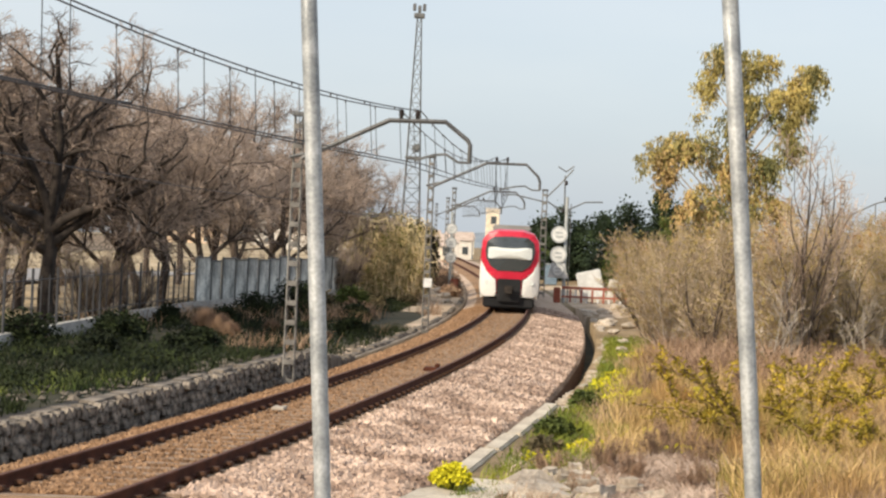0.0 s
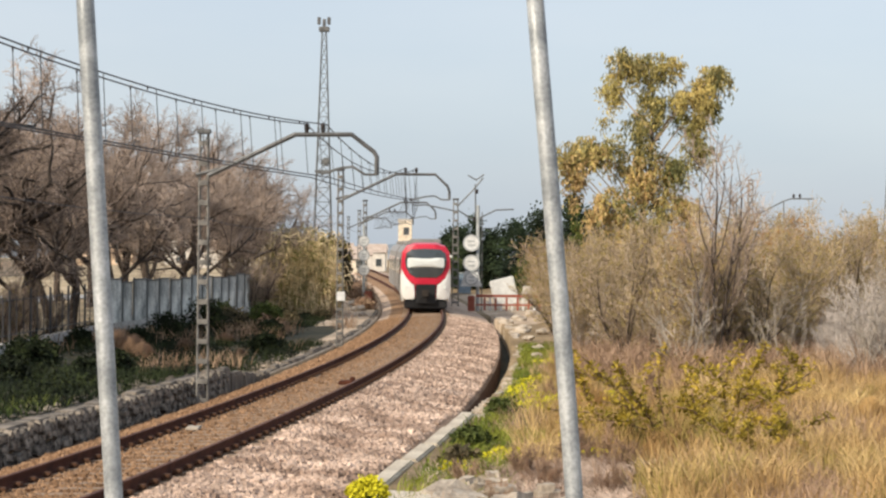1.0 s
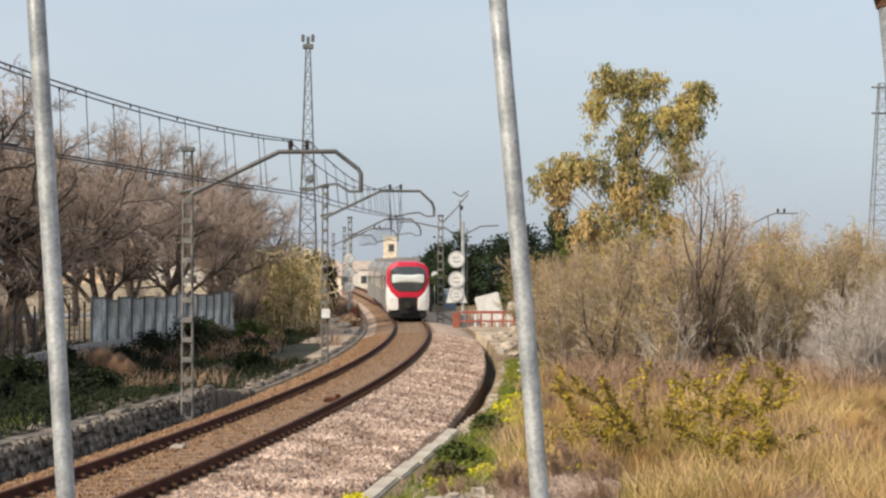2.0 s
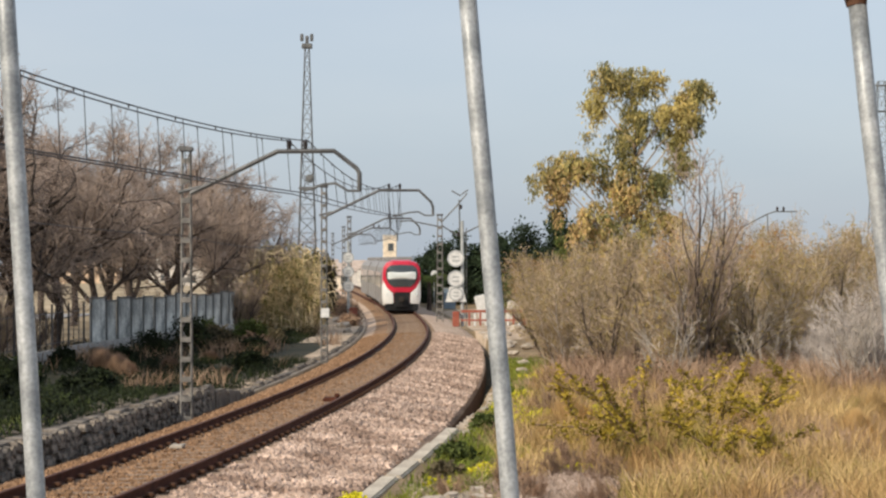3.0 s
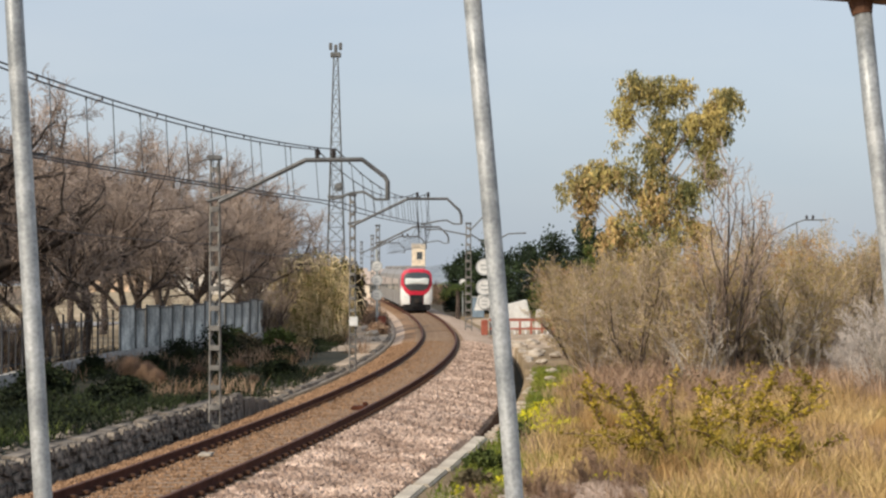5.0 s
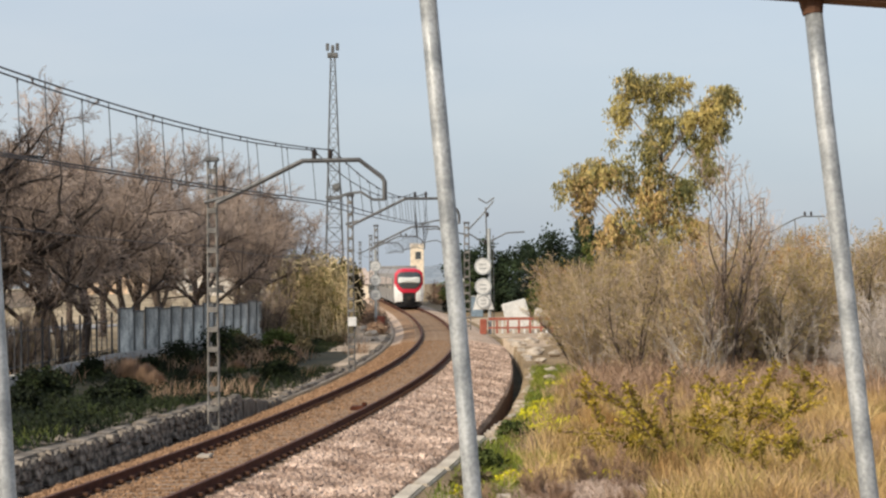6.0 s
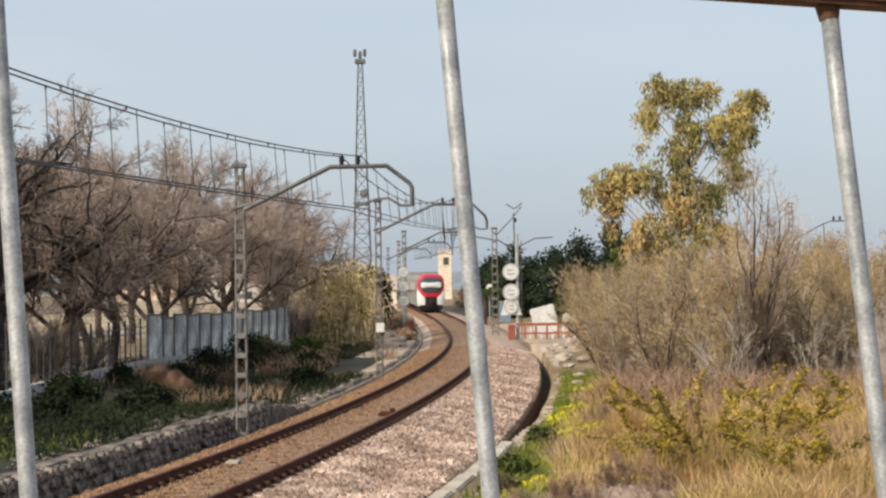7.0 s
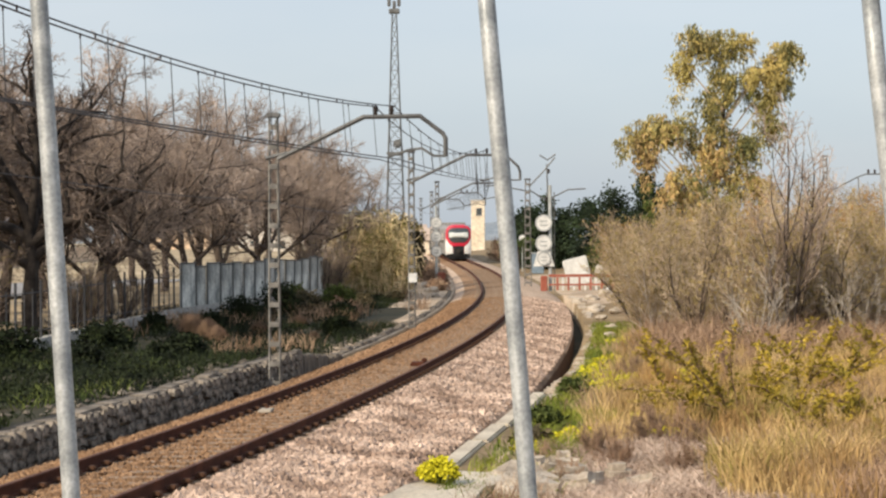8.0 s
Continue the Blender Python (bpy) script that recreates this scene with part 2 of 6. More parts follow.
def tube(points, radius, sides=6, radius_end=None):
    """Verts and faces of a tube along points."""
    pts = [Vector(p) for p in points]
    vs, fs = [], []
    end = radius if radius_end is None else radius_end
    for i, p in enumerate(pts):
        way = (pts[min(i + 1, len(pts) - 1)] - pts[max(i - 1, 0)]).normalized()
        side = way.cross(Vector((0, 0, 1)) if abs(way.z) < 0.9 else Vector((1, 0, 0))).normalized()
        up = side.cross(way)
        r = radius + (end - radius) * i / max(1, len(pts) - 1)
        for k in range(sides):
            a = 2 * math.pi * k / sides
            vs.append(p + side * (r * math.cos(a)) + up * (r * math.sin(a)))
    for i in range(len(pts) - 1):
        for k in range(sides):
            a, b = i * sides + k, i * sides + (k + 1) % sides
            fs.append((a, b, b + sides, a + sides))
    fs.append(tuple(range(sides - 1, -1, -1)))
    fs.append(tuple(range(len(vs) - sides, len(vs))))
    return vs, fs


def join(*pieces):
    vs, fs = [], []
    for v, f in pieces:
        n = len(vs)
        vs += list(v)
        fs += [tuple(i + n for i in face) for face in f]
    return vs, fs


# ---- the line of the track ----
def cx(y):
    """The track's middle at y metres ahead."""
    y0 = min(max(y, -5.0), 250.0)
    u = y0 / 100
    slope = (3 * 1.7642 * u * u - 2 * 11.3009 * u + 16.3845) / 100
    return 1.7642 * u ** 3 - 11.3009 * u * u + 16.3845 * u - 8.2703 + slope * (y - y0)


def cz(y):
    """The height of the rails' tops."""
    return 0.0075 * min(max(y - 120.0, 0.0), 150.0)


def heading(y):
    return math.degrees(math.atan2(-(cx(y + 1) - cx(y - 1)), 2.0))


def smooth_step(a, b, v):
    v = min(max((v - a) / (b - a), 0.0), 1.0)
    return v * v * (3 - 2 * v)


def ground_z(o, y):
    """The height of the ground o metres to the right of the track's middle."""
    rough = 0.10 * noise.noise((o * 0.25, y * 0.25, 0.0)) + 0.05 * noise.noise((o * 0.9, y * 0.9, 5.0))
    if o > 0:
        z = -0.62 if o < 3.32 else (-1.2 if o < 3.75 else -0.47 + 0.25 * smooth_step(4, 9, o) + rough)
        if 3.0 < o < 4.0 and y > 112:
            z = -0.5
        if 3.3 < o < 4.6 and y < 40.5:
            z = -0.5 if o < 3.6 else -0.37 - 0.1 * smooth_step(3.8, 4.6, o)
    else:
        high = 0.10 * (1 - smooth_step(42, 54, y)) - 0.36 * smooth_step(42, 54, y)
        z = -0.55 if o > -2.5 else high + (-0.12 - high) * smooth_step(4, 10, -o) + rough * smooth_step(2.6, 4.5, -o)
    z += cz(y) * (1 - smooth_step(60, 200, abs(o)))
    bank = (1 - smooth_step(3.0, 13.0, y)) * smooth_step(2.5, 4.5, o)
    return z + bank * 1.7


# ---- ground ----
def build_ground():
    offs = [-1500, -700, -350, -180, -100, -60, -40, -30] + list(np.arange(-24, -4, 1.0)) + [-3.6, -3.0, -2.51, -2.49, -1.5, 0, 1.5,
            3.0, 3.31, 3.33, 3.6, 3.74, 3.76] + list(np.arange(4.2, 26, 0.9)) + [30, 38, 50, 70, 110, 200, 400, 800, 1500]
    ys = [-60, -30, -12] + list(np.arange(-6, 60, 0.9)) + list(np.arange(60, 130, 2.0)) + list(np.arange(130, 260, 6.0)) + [
        280, 320, 400, 520, 700, 1000, 1600, 3000]
    vs = [(cx(y) + o if abs(o) < 200 else o, y, ground_z(o, y)) for y in ys for o in offs]
    n, fs, slots = len(offs), [], []
    for j in range(len(ys) - 1):
        for i in range(n - 1):
            fs.append((j * n + i, j * n + i + 1, (j + 1) * n + i + 1, (j + 1) * n + i))
            o, y = offs[i], ys[j]
            # the ditch floor gets the near-black verge slot as painted shade
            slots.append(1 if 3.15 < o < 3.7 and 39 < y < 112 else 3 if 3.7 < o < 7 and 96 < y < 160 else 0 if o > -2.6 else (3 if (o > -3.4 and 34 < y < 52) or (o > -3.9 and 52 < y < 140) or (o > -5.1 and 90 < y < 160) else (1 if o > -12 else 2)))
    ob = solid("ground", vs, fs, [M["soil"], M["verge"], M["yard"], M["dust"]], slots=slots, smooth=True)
    return tagged(ob, "dry grassy ground beside the railway, green verge darkened for shade", "ground", kind="structure")


def strip(name, profile, ys, material, label, category, smooth=True):
    """A band along the track with a profile of (offset, height)."""
    n = len(profile)
    vs = []
    for y in ys:
        h = math.radians(heading(y))
        for o, z in profile:
            vs.append((cx(y) + o * math.cos(h), y + o * math.sin(h), cz(y) + z))
    fs = [(j * n + i, j * n + i + 1, (j + 1) * n + i + 1, (j + 1) * n + i) for j in range(len(ys) - 1) for i in range(n - 1)]
    return vs, fs


def rough_strip(profile, ys, bump):
    vs, fs = strip("", profile, ys, None, "", "")
    vs = [(x, y, z + bump * noise.noise((x * 2.2, y * 2.2, 1.0))) for x, y, z in vs]
    n = len(profile)
    return [(x, y, z + shoulder_lift(profile[i % n][0], ys[i // n])) for i, (x, y, z) in enumerate(vs)], fs


def shoulder_lift(o, y):
    """Near the corner the ballast is heaped up to the kerb's top; farther on it drops into the ditch."""
    return 0.17 * smooth_step(2.2, 3.1, o) * (1 - smooth_step(38.5, 42.0, y))


def build_track():
    ys = list(np.arange(8, 120, 0.5)) + list(np.arange(120, 300, 2.0))
    prof = [(-2.7, -0.6), (-2.4, -0.44), (-1.9, -0.28), (-1.45, -0.22), (-1.04, -0.185), (-0.7, -0.18)]
    prof += [(0.7, -0.165), (1.04, -0.155), (1.3, -0.155), (1.7, -0.18), (2.2, -0.28), (2.8, -0.40), (3.30, -0.51), (3.36, -0.60), (3.38, -1.25)]
    vs, fs = rough_strip(prof, ys, 0.03)
    n = len(prof)
    for i, (x, y, z) in enumerate(vs):
        if i % n >= n - 2 and y < 40.6:
            vs[i] = (x + 0.06 + 0.004 * (y - 25), y, -0.36)
    # last face is the ditch wall, coloured dark to look shaded
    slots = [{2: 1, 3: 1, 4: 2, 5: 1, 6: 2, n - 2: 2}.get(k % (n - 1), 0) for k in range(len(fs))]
    # beyond 58 m a paler sheet blends stones and gaps into one tone
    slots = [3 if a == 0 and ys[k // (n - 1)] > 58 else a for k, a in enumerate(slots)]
    ob = solid("ballast", vs, fs, [M["ballast"], M["bed"], M["stainshade"], M["farballast"]], slots=slots, smooth=True)
    tagged(ob, "pale pinkish stone ballast bed of the railway", "ballast", kind="structure")
    # the loose stones of the shoulders and between the rails
    rng = random.Random(4)
    shapes = []
    for _ in range(12):
        base = [(1, 0, 0), (-1, 0, 0), (0, 1, 0), (0, -1, 0), (0, 0, 1), (0, 0, -1)]
        shapes.append([Vector(b) * rng.uniform(0.6, 1.3) for b in base])
    tri = [(0, 2, 4), (2, 1, 4), (1, 3, 4), (3, 0, 4), (2, 0, 5), (1, 2, 5), (3, 1, 5), (0, 3, 5)]
    for name, mat_name, lo, hi, count, label in (
            ("ballast_stones", "stone", 1.12, 3.42, 36000, "loose pinkish grey ballast stones on the track's shoulder"),
            ("bed_stones", "bedstone", -0.68, 0.68, 16000, "rust-stained ballast stones between the rails"),
            ("edge_stones", "bedstone", -2.4, -1.03, 14000, "loose tan ballast stones along the outer rail")):
        sv, sf = [], []
        for _ in range(count):
            y = 22 + 78 * rng.random() ** 1.9
            o = rng.uniform(lo, hi)
            if o > 3.3 and y > 40:
                continue
            z = float(np.interp(o, [p[0] for p in prof], [p[1] for p in prof])) + cz(y)
            z += shoulder_lift(o, y)
            r = rng.uniform(0.024, 0.058) * (1.25 if name == "ballast_stones" else 0.9)
            turn = Euler((rng.uniform(0, 6), rng.uniform(0, 6), rng.uniform(0, 6))).to_matrix()
            k, c = len(sv), Vector((cx(y) + o, y, z + r * rng.uniform(-0.15, 0.6)))
            sv += [c + turn @ (p * r) for p in rng.choice(shapes)]
            sf += [(k + a, k + b, k + d) for a, b, d in tri]
        tagged(solid(name, sv, sf, M[mat_name]), label, "stones", kind="stuff")
    track = tagged(new("railway_track"), "single railway track with dark rusty rails curving away", "track", kind="structure")
    rp = [(-0.065, -0.165), (-0.065, -0.15), (-0.012, -0.135), (-0.012, -0.045), (-0.036, -0.035), (-0.036, -0.006), (-0.028, 0.0),
          (0.028, 0.0), (0.036, -0.006), (0.036, -0.035), (0.012, -0.045), (0.012, -0.135), (0.065, -0.15), (0.065, -0.165)]
    ry = list(np.arange(8, 120, 1.0)) + list(np.arange(120, 300, 2.5))
    for side, lift in ((-0.87, 0.0), (0.87, 0.05)):
        v, f = strip("", [(side + o, z + lift) for o, z in rp], ry, None, "", "")
        k = len(rp) - 1
        sl = [1 if (i % k) == 6 else 0 for i in range(len(f))]
        solid("rail", v, f, [M["rail"], M["railhead"]], track, slots=sl)
    bm = box_bm(2.5, 0.26, 0.2, (0, 0, -0.262), 0.03)
    sl = part("sleeper", bm, M["sleeper"], track)
    for i in range(250):
        y = 18 + 0.6 * i
        ob = sl if i == 0 else new("sleeper", sl.data)
        ob.parent = track
        ob.matrix_basis = pose(cx(y), y, cz(y) + 0.022, 0, -1.6, heading(y))
    # rail clips on the sleepers nearest
    bm = box_bm(0.12, 0.14, 0.06, (0, 0, 0), 0.015)
    clip = part("clip", bm, M["stainshade"], track)
    first = True
    for i in range(70):
        y = 20 + 0.6 * i
        for o in (-1.0, -0.74, 0.74, 1.0):
            ob = clip if first else new("clip", clip.data)
            first = False
            ob.parent = track
            ob.matrix_basis = pose(cx(y) + o, y, -0.115 + (0.05 if o > 0 else 0), 0, 0, heading(y))
    return track


def build_edges():
    """The concrete lip of the ditch, the stone retaining wall and the low kerb."""
    rng = random.Random(9)
    def lip_o(yy):
        return float(np.interp(yy, [25, 30, 42, 55], [3.42, 3.50, 3.70, 3.92]))
    lip = tagged(new("ditch_kerb"), "weathered concrete kerb along the drainage ditch", "kerb", kind="structure")
    y = 27.6
    while y < 40.2:
        ln = rng.uniform(2.6, 4.0)
        bm = box_bm(0.29, ln - 0.012, 0.62, (0, 0, -0.31), 0.03)
        ob = part("slab", bm, M["paleconcrete"], lip)
        ob.matrix_basis = pose(cx(y + ln / 2) + lip_o(y + ln / 2), y + ln / 2, -0.31 + rng.uniform(-0.015, 0.015), 0, rng.uniform(-2, 2), heading(y + ln / 2) + rng.uniform(-0.4, 0.4))
        y += ln
    while y < 112:
        ln = rng.uniform(0.7, 1.5)
        if rng.random() < 0.85:
            ob = part("slab", box_bm(rng.uniform(0.25, 0.5), ln * 0.9, 0.6, (0, 0, -0.3), 0.06), M["rock"], lip)
            ob.matrix_basis = pose(cx(y + ln / 2) + lip_o(y + ln / 2) + 0.10 + rng.uniform(-0.06, 0.12), y + ln / 2, -0.43 + rng.uniform(-0.07, 0.05), rng.uniform(-4, 4), rng.uniform(-7, 7), heading(y) + rng.uniform(-7, 7))
        y += ln
    bm = box_bm(1.35, 3.4, 0.6, (0.18, 0, 0), 0.14)
    bmesh.ops.subdivide_edges(bm, edges=list(bm.edges), cuts=3, use_grid_fill=True)
    for v in bm.verts:
        v.co += Vector((noise.noise(v.co * 1.7), noise.noise(v.co * 1.7 + Vector((9, 0, 0))), 0.6 * noise.noise(v.co * 2.3 + Vector((0, 9, 0))))) * 0.12
    block = part("corner_block", bm, M["paleconcrete"], lip, "broken pale concrete corner")
    for x2, y2, w2 in ((4.7, 26.0, 0.8), (5.1, 27.0, 0.6), (4.9, 24.8, 0.9), (5.5, 25.4, 0.7), (5.3, 26.4, 0.5), (5.9, 26.6, 0.45), (5.0, 28.3, 0.4), (6.2, 25.2, 0.5), (4.75, 27.4, 0.35)):
        bm = box_bm(w2, w2 * 0.8, 0.3, (0, 0, 0), 0.07)
        bmesh.ops.subdivide_edges(bm, edges=list(bm.edges), cuts=2, use_grid_fill=True)
        for v in bm.verts:
            v.co += Vector((noise.noise(v.co * 3 + Vector((y2, 0, 0))), noise.noise(v.co * 3 + Vector((0, y2, 9))), 0.7 * noise.noise(v.co * 4 + Vector((x2, 9, y2))))) * 0.22 * w2
        ob = part("rubble", bm, M["rock"], lip)
        ob.matrix_basis = pose(cx(y2) + x2, y2, -0.36, rng.uniform(-9, 9), rng.uniform(-9, 9), rng.uniform(0, 90))
    block.matrix_basis = pose(cx(24.8) + 3.75, 24.7, -0.56, 0, 0, heading(25) - 6)
    wall = tagged(new("retaining_wall"), "low retaining wall of rough grey stones beside the track", "wall", kind="structure")
    core = strip("", [(-2.52, -0.6), (-2.52, 0.12), (-3.0, 0.12), (-3.0, -0.6)], list(np.arange(14, 47.1, 1.0)), None, "", "")
    k = len(core[0])
    core[1].extend([(0, 1, 2, 3), (k - 1, k - 2, k - 3, k - 4)])
    solid("mortar_core", core[0], core[1], M["mortar"], wall)
    kinds = []
    for _ in range(10):
        bm = bmesh.new()
        bmesh.ops.create_cube(bm, size=1)
        bmesh.ops.bevel(bm, geom=list(bm.edges), offset=0.09, segments=1, affect="EDGES")
        for v in bm.verts:
            v.co *= rng.uniform(0.8, 1.15)
        me = bpy.data.meshes.new("stone")
        bm.to_mesh(me)
        bm.free()
        me.materials.append(M["wallstone"])
        kinds.append(me)
    for row in range(4):
        y = 21.0 + rng.uniform(0, 0.3)
        while y < 46.6:
            ln = rng.uniform(0.13, 0.42)
            ob = new("stone", rng.choice(kinds))
            ob.parent = wall
            ob.matrix_basis = pose(cx(y + ln / 2) - 2.50 + rng.uniform(-0.02, 0.03), y + ln / 2, -0.44 + 0.165 * row + rng.uniform(-0.035, 0.035), rng.uniform(-20, 20), rng.uniform(-8, 8),
                                   heading(y)) @ Matrix.Diagonal((rng.uniform(0.15, 0.26), ln - 0.02, rng.uniform(0.13, 0.21), 1))
            y += ln
    y = 20.0
    while y < 46.5:
        ln = rng.uniform(0.4, 1.1)
        bm = box_bm(rng.uniform(0.24, 0.32), ln - 0.03, rng.uniform(0.07, 0.11), (0, 0, 0), 0.02)
        ob = part("coping", bm, M["oldcap"], wall)
        ob.matrix_basis = pose(cx(y + ln / 2) - 2.66, y + ln / 2, 0.13 + rng.uniform(-0.05, 0.03), rng.uniform(-2, 2), rng.uniform(-4, 4), heading(y) + rng.uniform(-1.5, 1.5))
        y += ln
    sv, sf = [], []
    for _ in range(420):
        y, o = rng.uniform(30, 75), -2.98 - abs(rng.gauss(0, 0.7))
        c, r = Vector((cx(y) + o, y, ground_z(o, y) + 0.02)), rng.uniform(0.03, 0.13)
        k = len(sv)
        sv += [c + Vector((dx * r * rng.uniform(0.6, 1.3), dy * r * rng.uniform(0.6, 1.4), dz * r * rng.uniform(0.3, 0.8))) for dx, dy, dz in ((1, 0, 0), (-1, 0, 0), (0, 1, 0), (0, -1, 0), (0, 0, 1), (0, 0, -1))]
        sf += [(k + a, k + b, k + d) for a, b, d in ((0, 2, 4), (2, 1, 4), (1, 3, 4), (3, 0, 4), (2, 0, 5), (1, 2, 5), (3, 1, 5), (0, 3, 5))]
    tagged(solid("verge_rubble", sv, sf, M["oldcap"]), "loose grey rubble along the verge's edge", "stones", kind="stuff")
    low = tagged(new("low_kerb"), "low stone kerb at the foot of the ballast", "kerb", kind="structure")
    y = 46.7
    while y < 120:
        ln = rng.uniform(0.5, 1.0) if y < 54 else rng.uniform(0.8, 1.6)
        rise = 0.42 * max(0.0, 1 - (y - 46.7) / 6.0)
        ob = part("kerbstone", box_bm(0.25, ln - 0.05, 0.42 + rise, (0, 0, rise / 2), 0.04), M["oldcap"], low)
        ob.matrix_basis = pose(cx(y + ln / 2) - (2.53 if rise else 2.78) + rng.uniform(-0.05, 0.05), y + ln / 2, -0.50 + rng.uniform(-0.05, 0.05), 0, rng.uniform(-6, 6), heading(y) + rng.uniform(-2, 2))
        y += ln


# ---- overhead line ----
def lattice_mast(parent, top, base, w0=0.27, w1=0.20):
    """Two channel legs braced by flat battens."""
    for side in (-1, 1):
        solid("leg", *tube([(side * w0 / 2, 0, base), (side * w1 / 2, 0, top)], 0.032, 4), M["maststeel"], parent)
    n = max(4, int((top - base) / 0.48))
    for i in range(n):
        t = (i + 0.5) / n
        z, w = base + (top - base) * t, w0 + (w1 - w0) * t
        part("batten", box_bm(w, 0.02, 0.13, (0, -0.035, z), 0.004), M["maststeel"], parent)
        lean = 0.24 if i % 2 else -0.24
        solid("lacing", *tube([(-w / 2, 0.03, z - lean), (w / 2, 0.03, z + lean)], 0.014, 4), M["maststeel"], parent)
    part("cap", box_bm(w1 + 0.14, 0.24, 0.12, (0, 0, top + 0.05), 0.02), M["darksteel"], parent)


def insulator_at(parent, at, r=0.075, h=0.26):
    pts = [(0.02, 0), (r * 0.7, 0.02), (r * 0.55, 0.08), (r, 0.11), (r * 0.6, 0.17), (r, 0.2), (r * 0.3, h)]
    vs, fs = [], []
    for rr, z in pts:
        for k in range(8):
            a = math.pi * k / 4
            vs.append((at[0] + rr * math.cos(a), at[1] + rr * math.sin(a), at[2] + z))
    for i in range(len(pts) - 1):
        for k in range(8):
            fs.append((i * 8 + k, i * 8 + (k + 1) % 8, (i + 1) * 8 + (k + 1) % 8, (i + 1) * 8 + k))
    solid("insulator", vs, fs, M["insulator"], parent, "dark ribbed insulator", smooth=True)


def cantilever_mast(at, top, base, arm, ins, reg, label, size=1.0):
    """A lattice mast with a cranked tubular arm over the track; all places seen from the mast's foot."""
    t = thing("catenary_mast", at, label, "catenary mast", "overhead line masts")
    lattice_mast(t, top, base)
    solid("arm", *tube(arm, 0.066, 6), M["darksteel"], t, "cranked steel tube arm")
    solid("brace", *tube([(-0.2, 0, arm[0][2] + 0.02), (0.35, 0, arm[0][2] + 0.16)], 0.05, 5), M["darksteel"], t)
    solid("registration_arm", *tube(reg, 0.035, 5), M["steel"], t)
    for x in ins:
        z = float(np.interp(x, [p[0] for p in arm[:3]], [p[2] for p in arm[:3]]))
        insulator_at(t, (x, 0, z + 0.03))
    part("footing", box_bm(0.56, 0.5, 0.4, (0, 0, base - 0.12), 0.03), M["concrete"], t)
    t.matrix_basis = t.matrix_basis @ Matrix.Scale(size, 4)
    return t


def build_masts():
    cantilever_mast((-5.29, 42.0, 0.426), 5.85, -1.03, [(0.1, 0, 4.80), (2.26, 0, 5.84), (3.66, 0, 5.85), (4.22, 0, 5.42), (4.29, 0, 5.30), (4.29, 0, 4.84)],
                    (2.55, 2.95), [(4.29, 0, 4.86), (4.0, 0, 4.86), (3.7, 0, 5.05), (3.4, 0, 5.02), (2.9, 0, 4.86)], "grey lattice steel catenary mast with cranked arm beside the track", 0.848)
    shape = [(0.1, 0, 5.27), (2.35, 0, 6.35), (4.03, 0, 6.35), (4.55, 0, 5.85), (4.63, 0, 5.63), (4.63, 0, 5.27)]
    reg = [(4.63, 0, 5.28), (4.3, 0, 5.28), (4.0, 0, 5.44), (3.6, 0, 5.4), (2.9, 0, 5.25)]
    cantilever_mast((-4.055, 71.0, 0.459), 6.47, -1.2, shape, (2.76, 3.22), reg, "grey lattice steel catenary mast with white plate by the ballast", 0.836)
    for y in (131, 172, 215):
        cantilever_mast((cx(y) - 3.6, y, cz(y)), 6.4, -0.5, [(x, 0, z) for x, _, z in shape], (2.6, 3.05), reg, "distant lattice steel catenary mast over the railway")
    cantilever_mast((cx(13) - 3.6, 13, 0), 6.3, -0.1, [(x, 0, z) for x, _, z in shape], (2.6, 3.05), reg, "lattice steel catenary mast behind the retaining wall")


def messenger(a, b, sag, n=24):
    a, b = Vector(a), Vector(b)
    return [a.lerp(b, i / n) - Vector((0, 0, 4 * sag * (i / n) * (1 - i / n))) for i in range(n + 1)]


